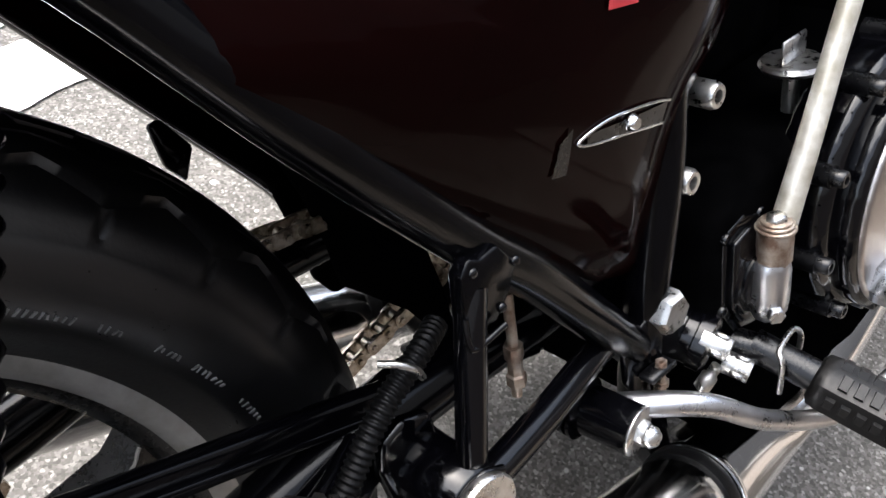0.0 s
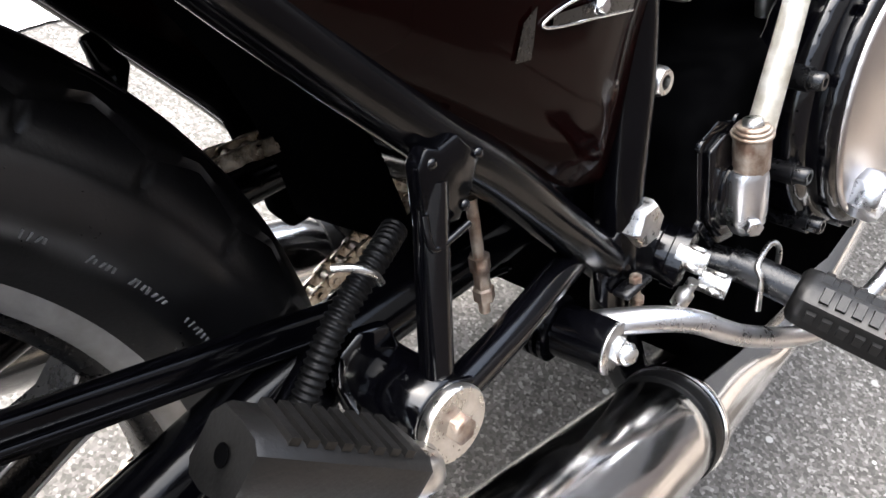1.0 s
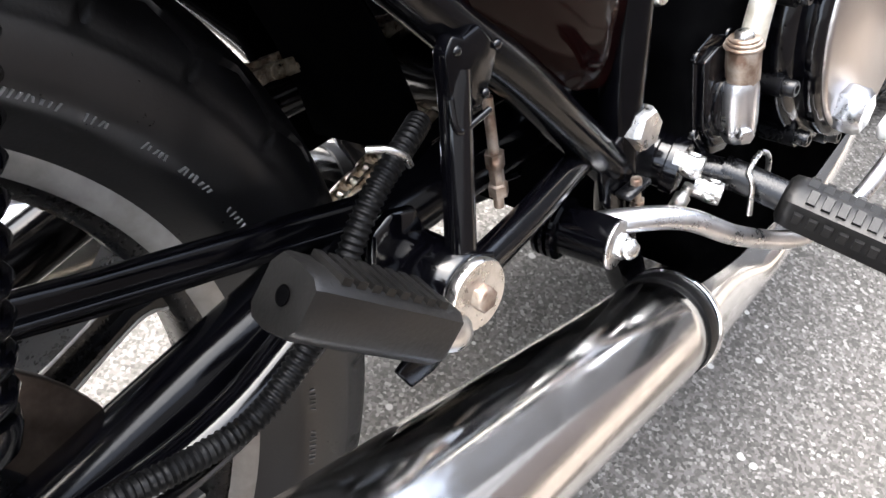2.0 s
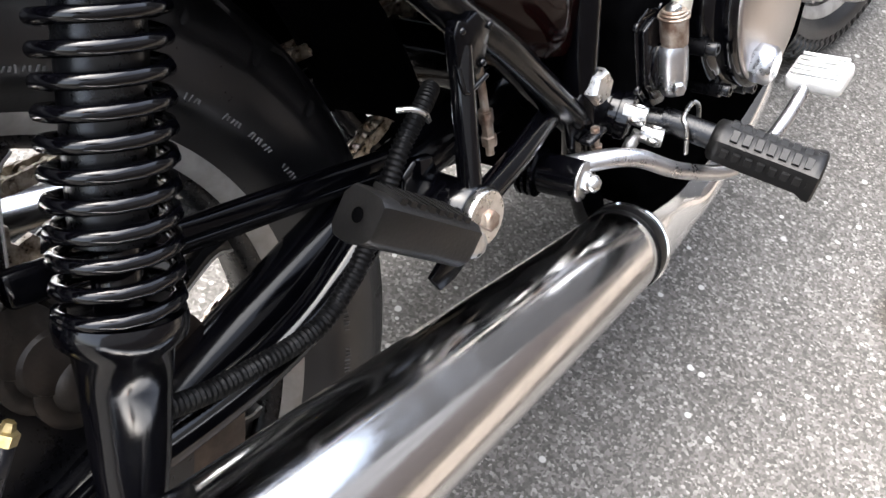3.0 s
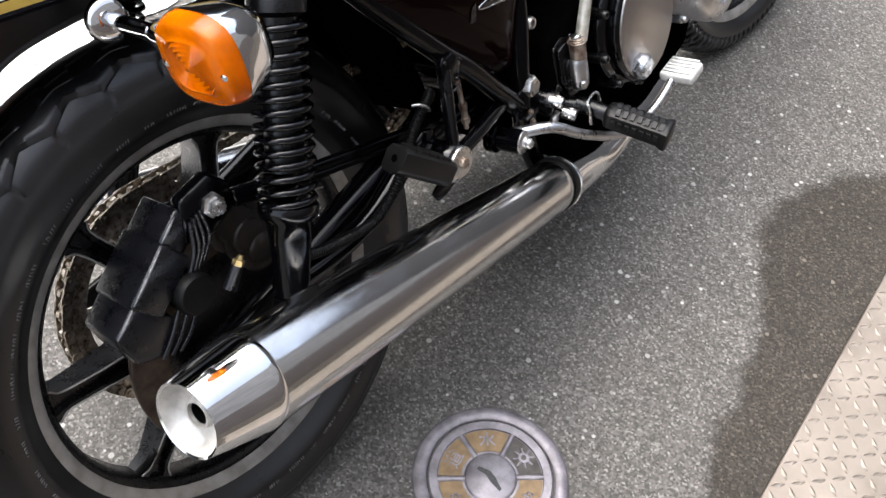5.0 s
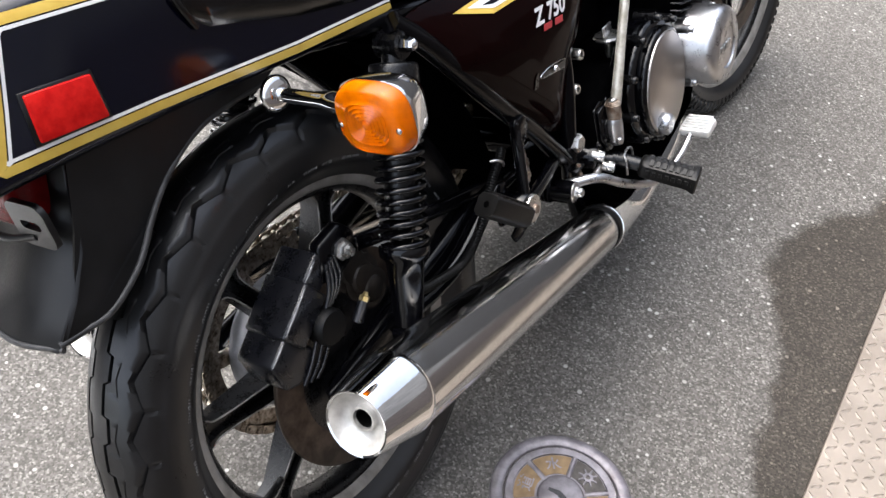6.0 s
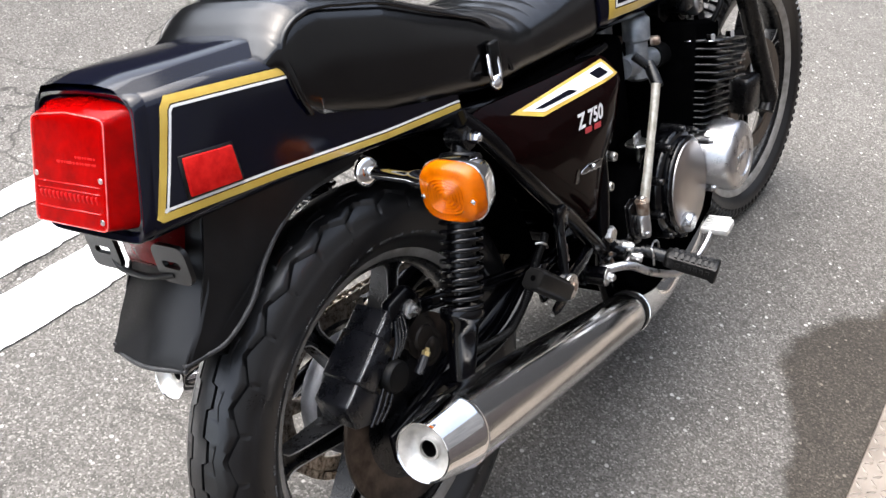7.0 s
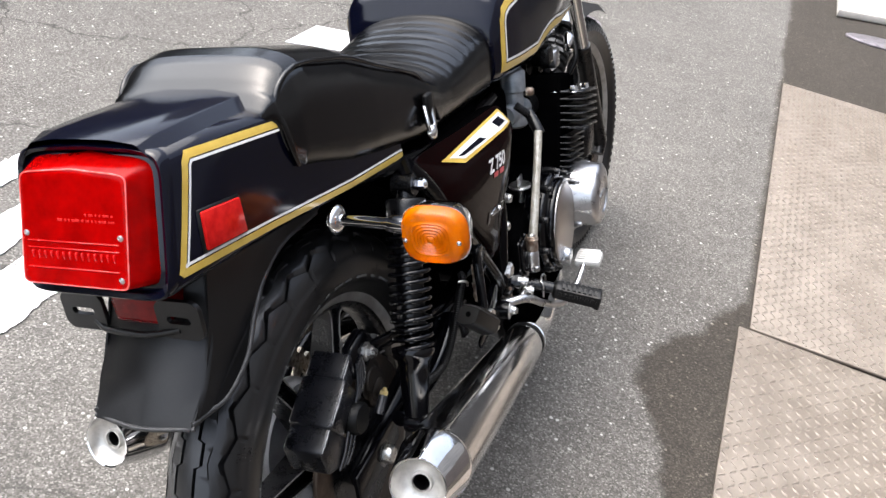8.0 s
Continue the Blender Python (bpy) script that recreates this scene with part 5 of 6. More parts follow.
# ---- seat ----
def seat():
    tops = [(-0.126, 0.906), (-0.12, 0.916), (-0.108, 0.929), (-0.094, 0.943), (-0.078, 0.955), (-0.066, 0.9605), (-0.04, 0.963), (0.06, 0.938), (0.15, 0.9), (0.25, 0.86), (0.31, 0.838), (0.36, 0.834), (0.42, 0.838), (0.5, 0.85), (0.55, 0.857), (0.575, 0.856), (0.592, 0.85)]
    lows = [(-0.126, 0.897), (-0.112, 0.892), (-0.106, 0.885), (-0.102, 0.862), (-0.097, 0.845), (-0.086, 0.829), (-0.07, 0.815), (0.035, 0.777), (0.287, 0.727), (0.537, 0.702), (0.592, 0.7)]
    halves = [(-0.126, 0.094), (-0.12, 0.103), (-0.105, 0.112), (-0.07, 0.12), (0.1, 0.13), (0.27, 0.135), (0.36, 0.132), (0.48, 0.133), (0.555, 0.135), (0.592, 0.126)]
    shade = lambda table, y: float(np.interp(y, [q[0] for q in table], [q[1] for q in table]))  # noqa: E731
    bm = bmesh.new()
    rings = []
    n = 64
    for k in range(260):
        y = -0.126 + 0.718 * (k / 259) ** 1.15
        half, low, high = shade(halves, y), shade(lows, y), shade(tops, y)
        rider = min(1.0, max(0.0, (y - 0.22) / 0.1))
        pleat = 0.0023 * rider * (1 - abs(math.sin((y - 0.22) / 0.027 * math.pi)) ** 0.25)
        ring = []
        for q in superring(y, MID, half, low, high, 5.0 - 1.4 * rider, n, 4.6 - 2.0 * rider):
            up = max(0.0, (q.z - (low + high) / 2) / ((high - low) / 2))
            lean_in = 0.08 * half * up ** 2 * math.copysign(1, q.x - MID)
            ring.append(Vector((q.x - lean_in, q.y, q.z - pleat * (up > 0.5))))
        rings.append(ring)
    loft(bm, rings)
    body = part("seat", bm, VINYL, bike, "black vinyl dual seat with a raised pillion hump and pleats")
    for s in (1, -1):
        bm = bmesh.new()
        pts = []
        for y in (-0.058, -0.05, -0.02, 0.0, 0.06, 0.13, 0.2, 0.25, 0.272, 0.284, 0.288):
            half, low, high = shade(halves, y), shade(lows, y), shade(tops, y)
            drop = max(0.0, (y - 0.24) / 0.048) ** 2
            pts.append((MID + s * half * (0.93 + 0.075 * min(1, drop)), y, high - 0.018 - drop * (high - low - 0.05)))
        tube(bm, pts, 0.0026, 8)
        part("piping", bm, VINYL, body)
    for s in (1, -1):
        bm = bmesh.new()
        tube(bm, [(MID + s * 0.113, -0.086, 0.836), (MID + s * 0.114, -0.095, 0.86), (MID + s * 0.111, -0.099, 0.888), (MID + s * 0.107, -0.1, 0.908), (MID + s * 0.1065, -0.091, 0.926), (MID + s * 0.109, -0.075, 0.938), (MID + s * 0.112, -0.056, 0.9435)], [0.003, 0.0042, 0.005, 0.0048, 0.004, 0.0034, 0.003], 14)
        part("rolled_edge", bm, VINYL, body, "rolled vinyl edge of the pillion hump")
    # strap across the seat with its chrome end
    for s in (1, -1):
        bm = bmesh.new()
        x = MID + s * 0.14
        box(bm, (x - 0.004, 0.23, 0.765), (x + 0.005, 0.252, 0.815), 0.003)
        part("strap", bm, RUBBER, body)
    bm = bmesh.new()
    tube(bm, [(MID + 0.14, 0.227, 0.8), (MID + 0.148, 0.216, 0.778), (MID + 0.149, 0.222, 0.757), (MID + 0.148, 0.238, 0.77), (MID + 0.14, 0.247, 0.8)], 0.003, 10)
    lathe(bm, (MID + 0.146, 0.225, 0.762), (1, 0, 0), [(0, 0), (0.011, 0), (0.011, 0.005), (0.007, 0.009), (0, 0.01)], 20)
    part("strap_buckle", bm, CHROME, body, "chrome strap end")


seat()


# ---- tank ----
def tank():
    rings = []
    for y, half, low, high, top in ((0.552, 0.10, 0.735, 0.80, 2.6), (0.556, 0.14, 0.722, 0.845, 3.5), (0.58, 0.15, 0.716, 0.895, 4.0), (0.64, 0.158, 0.711, 0.925, 4.0), (0.74, 0.166, 0.7, 0.955, 4.0), (0.9, 0.175, 0.715, 0.975, 3.5), (1.04, 0.165, 0.72, 0.965, 2.6), (1.12, 0.14, 0.74, 0.95, 2.5), (1.17, 0.08, 0.78, 0.92, 2.4)):
        ring = superring(y, MID, half, low, high, 5.0, 72, top)
        rings.append(ring)
    fine = []
    for a, b in zip(rings, rings[1:]):
        fine += [[p_.lerp(q, s / 4) for p_, q in zip(a, b)] for s in range(4)]
    fine.append(rings[-1])
    bm = bmesh.new()
    loft(bm, fine)
    tree = BVHTree.FromBMesh(bm)
    body = part("fuel_tank", bm, NAVY, bike, "blue-black fuel tank with a gold and white panel line")
    line = [(1.12, 0.732), (1.0, 0.743), (0.926, 0.75), (0.86, 0.756), (0.822, 0.754), (0.787, 0.747), (0.752, 0.734), (0.67, 0.737), (0.572, 0.745), (0.5735, 0.8), (0.577, 0.838), (0.588, 0.857), (0.61, 0.868), (0.65, 0.876), (0.75, 0.892), (0.95, 0.9)]
    for side in (1, -1):
        for near, far, mat, nm in ((0.0, -0.0145, YELLOW, "gold_stripe"), (-0.0165, -0.0215, WHITE, "white_stripe")):
            bm = bmesh.new()
            stripe(bm, tree, line, near, far, side)
            part(nm, bm, mat, body, "gold painted stripe" if mat is YELLOW else "white painted pinstripe")


tank()


# ---- side covers ----
def side_cover(side):
    out = [(0.41, 0.452), (0.45, 0.436), (0.464, 0.468), (0.476, 0.505), (0.49, 0.532), (0.52, 0.562), (0.545, 0.61), (0.565, 0.655), (0.54, 0.7), (0.36, 0.715), (0.2, 0.733), (0.165, 0.728), (0.218, 0.645), (0.259, 0.606), (0.3, 0.56)]
    bm = bmesh.new()
    bounds = [Vector(q) for q in out]
    centre = sum(bounds, Vector((0, 0))) / len(bounds)
    rings = []

    def depth(q, f):
        lean = float(np.interp(q.y, (0.43, 0.6, 0.65, 0.735), (0.158, 0.172, 0.172, 0.14)))
        return lean + 0.012 * (1 - f ** 5)

    fine = []
    for a, b in zip(bounds, bounds[1:] + bounds[:1]):
        fine += [a.lerp(b, s / 5) for s in range(5)]
    soft = [(fine[k - 1] + 2 * fine[k] + fine[(k + 1) % len(fine)]) / 4 for k in range(len(fine))]
    rings.append([Vector((side * 0.12 + MID * (side < 0), q.x, q.y)) for q in soft])
    for f in (1.0, 0.985, 0.95, 0.85, 0.7, 0.5, 0.25):
        rings.append([Vector((side * depth(centre + (q - centre) * f, f), *(centre + (q - centre) * f))) for q in soft])
    loft(bm, rings)
    # first band near-black: shade of the gap behind the cover, as colour
    bm.faces.ensure_lookup_table()
    for face in bm.faces[:len(soft)]:
        face.material_index = 1
    tree = BVHTree.FromBMesh(bm)
    cover = part("side_cover", bm, (COVER, SHADE_BLACK), bike, "gloss black side cover with a reddish reflection painted in and a striped emblem")
    bm = bmesh.new()
    patch(bm, tree, [(0.247, 0.706), (0.526, 0.695), (0.556, 0.661), (0.312, 0.679)], 12, 0.001, side)
    part("emblem_border", bm, YELLOW, cover, "gold emblem border")
    bm = bmesh.new()
    patch(bm, tree, [(0.274, 0.7015), (0.521, 0.6915), (0.541, 0.6665), (0.318, 0.684)], 12, 0.0016, side)
    part("emblem_field", bm, WHITE, cover, "white emblem field")
    bm = bmesh.new()
    patch(bm, tree, [(0.3, 0.6945), (0.4, 0.6885), (0.42, 0.6795), (0.32, 0.6885)], 8, 0.0022, side)
    patch(bm, tree, [(0.47, 0.6895), (0.507, 0.688), (0.522, 0.674), (0.485, 0.676)], 4, 0.0022, side)
    part("emblem_flash", bm, NAVY, cover)
    if side > 0:
        words(cover, "Z 750", 0.033, lambda u, v: project(tree, 0.385 + u, 0.629 + v - 0.12 * u, 0.0014, 1), WHITE_PRINT)
        for k in range(2):
            bm = bmesh.new()
            y = 0.404 + 0.03 * k
            patch(bm, tree, [(y, 0.628 - 0.15 * (y - 0.378)), (y + 0.022, 0.628 - 0.15 * (y - 0.356)), (y + 0.02, 0.619 - 0.15 * (y - 0.356)), (y - 0.002, 0.619 - 0.15 * (y - 0.378))], 3, 0.0014, side)
            part("badge_bar", bm, RED_PRINT, cover)
        # recessed grip with a bright rim and a screw
        bm = bmesh.new()
        tube(bm, [project(tree, u, v, 0.001) for u, v in ((0.458, 0.549), (0.439, 0.555), (0.41, 0.56), (0.393, 0.56), (0.381, 0.557), (0.392, 0.552), (0.42, 0.546), (0.452, 0.538))], 0.0009, 8)
        part("grip_rim", bm, CHROME, cover)
        bm = bmesh.new()
        patch(bm, tree, [(0.388, 0.559), (0.456, 0.549), (0.452, 0.539), (0.388, 0.554)], 6, 0.0012, 1)
        part("grip_recess", bm, SATIN_BLACK, cover)
        bm = bmesh.new()
        lathe(bm, project(tree, 0.421, 0.552, 0.001), (1, 0, 0), [(0, 0), (0.0045, 0), (0.0045, 0.003), (0.003, 0.005), (0, 0.005)], 16)
        part("cover_screw", bm, CHROME, cover)
        bm = bmesh.new()
        patch(bm, tree, [(0.368, 0.563), (0.377, 0.567), (0.373, 0.544), (0.363, 0.546)], 3, 0.0015, 1)
        part("slot", bm, SATIN_BLACK, cover)


def words(parent, text, tall, place, material, name="badge_text"):
    data = bpy.data.curves.new("badge_text", "FONT")
    data.body, data.size, data.shear = text, tall, 0.15 if name == "badge_text" else 0.0
    data.extrude, data.offset = 0.0, 0.0011 if name == "badge_text" else 0.0004
    temp = bpy.data.objects.new("badge_text", data)
    scene.collection.objects.link(temp)
    me = bpy.data.meshes.new_from_object(temp.evaluated_get(bpy.context.evaluated_depsgraph_get()))
    bpy.data.objects.remove(temp)
    for v in me.vertices:
        v.co = place(v.co.x, v.co.y)
    me.materials.clear()
    me.materials.append(material)
    ob = new(name, me)
    ob.parent = parent
    return ob


# the red in this black paints in the cover's reddish reflection
COVER = surface("black_cover_red_reflection", (0.003, 0.0006, 0.0006), (0.0042, 0.0008, 0.0008), (0.05, 0.1), scale=5, bump=0.006, spec=0.03)
side_cover(1)
side_cover(-1)
for y, z in ((0.513, 0.528), (0.489, 0.483)):
    bm = bmesh.new()
    socket_bolt(bm, (0.154, y, z), (1, 0, 0), 0.0085, 0.02)
    part("socket_bolt", bm, STEEL, bike, "dull zinc socket bolt")
bm = bmesh.new()
bolt(bm, (0.157, 0.467, 0.403), (1, 0, 0), 0.0148, 0.02, 0.0175)
part("pivot_bolt", bm, STEEL, bike, "large zinc pivot bolt")


# ---- engine ----
def ellipse(cy, cz, ry, rz, n=40):
    return [(cy + ry * math.cos(2 * math.pi * k / n), cz + rz * math.sin(2 * math.pi * k / n)) for k in range(n)]


def engine():
    # near-black stands in for the deep shade around the crankcase
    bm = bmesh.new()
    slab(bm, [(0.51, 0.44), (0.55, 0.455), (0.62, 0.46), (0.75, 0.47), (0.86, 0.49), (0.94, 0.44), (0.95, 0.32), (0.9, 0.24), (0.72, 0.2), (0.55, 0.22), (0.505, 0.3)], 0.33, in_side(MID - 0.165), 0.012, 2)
    case = part("crankcase", bm, SHADE_BLACK, bike, "black four-cylinder crankcase")
    # kick-start cover: a stack of rounded castings behind the lever
    outline = [(0.515, 0.438), (0.54, 0.444), (0.568, 0.432), (0.592, 0.398), (0.592, 0.342), (0.566, 0.328), (0.534, 0.338), (0.515, 0.366)]
    bm = bmesh.new()
    slab(bm, outline, 0.014, in_side(0.158), 0.004, 3)
    kick = part("kick_cover", bm, GLOSS_BLACK, bike, "gloss black kick-start cover")
    for scale, x, deep in ((0.86, 0.1715, 0.0065), (0.7, 0.1775, 0.0055)):
        bm = bmesh.new()
        slab(bm, [(0.546 + (u - 0.546) * scale, 0.393 + (v - 0.393) * scale) for u, v in outline], deep, in_side(x), 0.002, 3)
        part("cover_step", bm, GLOSS_BLACK, kick)
    for scale, x in ((0.78, 0.1805), (0.6, 0.1835)):
        bm = bmesh.new()
        lathe(bm, (x, 0.552, 0.385), (1, 0, 0), [(0, 0), (0.032 * scale, 0), (0.035 * scale, 0.001), (0.035 * scale, 0.0025), (0.031 * scale, 0.004), (0, 0.004)], 36)
        part("boss_ring", bm, GLOSS_BLACK, kick)
    for k in range(3):
        bm = bmesh.new()
        y = 0.519 + 0.007 * k
        box(bm, (0.16, y, 0.438 + 0.0016 * k), (0.171, y + 0.0024, 0.4405 + 0.0016 * k), 0.0008, 1)
        part("cover_rib", bm, GLOSS_BLACK, kick)
    for y, z in ((0.522, 0.428), (0.562, 0.428), (0.521, 0.372), (0.584, 0.352)):
        bm = bmesh.new()
        socket_bolt(bm, (0.17, y, z), (1, 0, 0), 0.0045, 0.009)
        part("cover_bolt", bm, GLOSS_BLACK, kick)
    # kick lever: faceted knuckle, collar with washers and a domed cap, rod and folded pedal
    bm = bmesh.new()
    tube(bm, [(0.17, 0.552, 0.385), (0.19, 0.552, 0.385)], 0.011, 16, False)
    column = []
    for z, f, slip in ((0.3555, 0.45, 0.0), (0.3575, 0.72, 0.0), (0.363, 0.98, 0.0), (0.372, 1.06, 0.0), (0.396, 1.06, 0.0), (0.401, 1.0, 0.0), (0.4035, 0.9, 0.0)):
        column.append([Vector((0.1925 + 0.0125 * f * math.cos(a), 0.552 + 0.0135 * f * math.sin(a), z)) for a in [2 * math.pi * (k + 0.5) / 8 for k in range(8)]])
    loft(bm, column)
    bolt(bm, (0.201, 0.545, 0.367), (0.75, -0.65, 0), 0.0062, 0.006)
    lever = part("kick_lever", bm, ALU, bike, "worn bright kick-start lever")
    bm = bmesh.new()
    loft(bm, [[Vector((0.1935 + r * math.cos(a), 0.553 + r * math.sin(a), z)) for a in [2 * math.pi * (k + 0.5) / 8 for k in range(8)]] for z, r in ((0.401, 0.0108), (0.403, 0.0118), (0.424, 0.0118), (0.4255, 0.011))])
    part("knuckle_collar", bm, RUSTY, lever, "bronze-tinted flat-sided collar")
    for z, r in ((0.4255, 0.0132), (0.4282, 0.0118), (0.4303, 0.0102)):
        bm = bmesh.new()
        lathe(bm, (0.1935, 0.553, z), (0, 0.03, 1), [(0, 0), (r - 0.0006, 0), (r, 0.0006), (r, 0.0018), (r - 0.0006, 0.0024), (0, 0.0024)], 32)
        part("washer", bm, RUSTY, lever)
    bm = bmesh.new()
    lathe(bm, (0.1935, 0.553, 0.4325), (0, 0.03, 1), [(0, 0), (0.0072, 0), (0.0072, 0.0025), (0.0055, 0.0042), (0, 0.005)], 6)
    part("cap_bolt", bm, STEEL, lever)
    bm = bmesh.new()
    tube(bm, [(0.193, 0.564, 0.424), (0.195, 0.583, 0.473), (0.195, 0.605, 0.521), (0.195, 0.627, 0.566), (0.194, 0.648, 0.61)], [0.0088, 0.008, 0.0074, 0.0074, 0.0078], 18)
    part("rod", bm, ROD, lever, "pale pitted plated rod")
    bm = bmesh.new()
    tube(bm, [(0.196, 0.65, 0.604), (0.186, 0.659, 0.617), (0.17, 0.675, 0.636)], [0.0105, 0.011, 0.01], 18)
    tube(bm, [(0.175, 0.67, 0.63), (0.15, 0.66, 0.655)], 0.008, 14, False)
    part("pedal", bm, SATIN_BLACK, lever, "folded black kick pedal")
    # clutch cover
    bm = bmesh.new()
    slab(bm, ellipse(0.695, 0.4, 0.103, 0.103), 0.046, in_side(0.16), 0.01, 3)
    clutch = part("clutch_cover", bm, GLOSS_BLACK, bike, "gloss black clutch cover with a polished face")
    bm = bmesh.new()
    slab(bm, ellipse(0.695, 0.395, 0.084, 0.094), 0.02, in_side(0.2), 0.006, 3)
    part("raised_rim", bm, GLOSS_BLACK, clutch)
    bm = bmesh.new()
    slab(bm, ellipse(0.695, 0.394, 0.077, 0.087), 0.007, in_side(0.2165), 0.003, 3)
    part("polished_face", bm, FACE, clutch, "polished clutch face")
    for k in range(10):
        a = 2 * math.pi * (k + 0.3) / 10
        bm = bmesh.new()
        tube(bm, [(0.168, 0.695 + 0.103 * math.cos(a), 0.4 + 0.103 * math.sin(a)), (0.205, 0.695 + 0.103 * math.cos(a), 0.4 + 0.103 * math.sin(a))], 0.008, 12, False)
        socket_bolt(bm, (0.205, 0.695 + 0.103 * math.cos(a), 0.4 + 0.103 * math.sin(a)), (1, 0, 0), 0.006, 0.009)
        part("cover_bolt", bm, SATIN_BLACK, clutch)
    bm = bmesh.new()
    lathe(bm, (0.222, 0.655, 0.341), (1, 0, -0.1), [(0, 0), (0.017, 0), (0.018, 0.003), (0.018, 0.016), (0.015, 0.02), (0, 0.021)], 6)
    part("filler_cap", bm, ALU, clutch, "bright alloy cap")
    # ignition cover
    bm = bmesh.new()
    lathe(bm, (0.15, 0.843, 0.395), (1, 0, 0), [(0.071, 0), (0.073, 0.04), (0.069, 0.05), (0.068, 0.106), (0.0655, 0.114), (0.058, 0.119), (0.04, 0.121), (0.038, 0.118), (0, 0.118)], 48)
    pts = part("ignition_cover", bm, ALU, bike, "round satin alloy ignition cover")
    for k in range(4):
        a = 2 * math.pi * (k + 0.5) / 4
        bm = bmesh.new()
        tube(bm, [(0.19, 0.843 + 0.07 * math.cos(a), 0.395 + 0.07 * math.sin(a)), (0.225, 0.843 + 0.07 * math.cos(a), 0.395 + 0.07 * math.sin(a))], 0.008, 12, False)
        socket_bolt(bm, (0.225, 0.843 + 0.07 * math.cos(a), 0.395 + 0.07 * math.sin(a)), (1, 0, 0), 0.0058, 0.008)
        part("screw_boss", bm, ALU, pts)
    bm = bmesh.new()
    for k in range(4):
        box(bm, (0.2675, 0.818 + 0.012 * k, 0.389), (0.2705, 0.826 + 0.012 * k, 0.401), 0.0008, 1)
    part("raised_bars", bm, ALU, pts)
    # cylinders with fins, leaning forward
    rake = Matrix.Rotation(radians(-14), 4, "X")
    at = Matrix.Translation((MID, 0.86, 0.49)) @ rake
    # block coloured near-black to carry the shade behind the fins
    bm = bmesh.new()
    box(bm, (-0.18, -0.06, -0.08), (0.18, 0.06, 0.16), 0.006)
    box(bm, (-0.13, -0.07, 0.13), (0.11, 0.07, 0.2), 0.006)
    bmesh.ops.transform(bm, matrix=at, verts=bm.verts)
    barrel = part("cylinder_block", bm, SHADE_BLACK, bike, "black finned cylinder block")
    for k in range(15):
        head = k > 8
        z = -0.07 + 0.0125 * k if not head else 0.05 + 0.0145 * (k - 9)
        wide, deep = (0.226, 0.088) if head else (0.2, 0.076)
        bm = bmesh.new()
        box(bm, (-wide, -0.056, z), (wide, deep, z + (0.0045 if head else 0.0035)), 0.0014, 1)
        bmesh.ops.transform(bm, matrix=at, verts=bm.verts)
        part("fin", bm, SATIN_BLACK, barrel)
    for x in (-0.19, 0.165, 0.205):
        for y in (-0.05, 0.05):
            bm = bmesh.new()
            bolt(bm, at @ Vector((x, y, 0.124)), at.to_3x3() @ Vector((0, 0, 1)), 0.009, 0.012, 0.012)
            part("head_nut", bm, CHROME, barrel)
    bm = bmesh.new()
    for y in (-0.045, 0.045):
        tube(bm, [at @ Vector((-0.13, y, 0.19)), at @ Vector((0.11, y, 0.19))], 0.03, 20, False)
    box(bm, tuple(at @ Vector((0.13, -0.02, 0.2)) - Vector((0.02, 0.02, 0.02))), tuple(at @ Vector((0.13, -0.02, 0.2)) + Vector((0.02, 0.02, 0.02))), 0.004)
    part("cam_cover", bm, SATIN_BLACK, barrel)
    bm = bmesh.new()
    box(bm, (0.128, 0.915, 0.65), (0.165, 0.95, 0.69), 0.006)
    part("cam_end_cap", bm, ALU, barrel, "bright alloy end cap")
    bm = bmesh.new()
    lathe(bm, (0.17, 0.975, 0.69), (1, 0.2, 0.1), [(0, 0), (0.019, 0), (0.023, 0.004), (0.023, 0.012), (0.018, 0.02), (0, 0.024)], 24)
    part("tachometer_drive", bm, CHROME, barrel, "bright plated drive cap")
    bm = bmesh.new()
    tube(bm, [(0.185, 0.93, 0.63), (0.2, 0.945, 0.665), (0.19, 0.97, 0.7)], 0.0055, 10)
    part("plug_lead", bm, RUBBER, barrel, "black plug lead")
    # carburettors and air box
    for k, x in enumerate((0.125, 0.05, -0.03, -0.105)):
        bm = bmesh.new()
        lathe(bm, (x, 0.72, 0.59), (0, 0.1, 1), [(0, 0), (0.018, 0), (0.026, 0.006), (0.026, 0.03), (0.02, 0.034), (0.02, 0.07), (0.025, 0.074), (0.025, 0.11), (0.018, 0.118), (0, 0.12)], 24)
        tube(bm, [(x, 0.66, 0.63), (x, 0.79, 0.61)], 0.02, 18, False)
        carb = part("carburettor", bm, CARB, bike, "dull grey die-cast carburettor")
        bm = bmesh.new()
        lathe(bm, (x + 0.02, 0.745, 0.655), (1, 0.2, 0), [(0, 0), (0.009, 0), (0.009, 0.012), (0.006, 0.016), (0, 0.016)], 12)
        part("brass_union", bm, RUSTY, carb)
        bm = bmesh.new()
        tube(bm, [(x, 0.78, 0.612), (x, 0.82, 0.605)], 0.024, 16, False)
        part("rubber_stub", bm, RUBBER, carb)
    # air box and battery box take near-black for the shade they sit in
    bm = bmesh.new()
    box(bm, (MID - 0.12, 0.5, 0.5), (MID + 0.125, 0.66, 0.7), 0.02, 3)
    part("air_box", bm, SHADE_BLACK, bike, "black plastic air box")
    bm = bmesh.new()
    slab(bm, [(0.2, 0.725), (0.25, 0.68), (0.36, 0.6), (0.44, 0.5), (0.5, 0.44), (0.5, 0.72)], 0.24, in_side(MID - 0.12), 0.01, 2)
    part("battery_box", bm, SHADE_BLACK, bike)
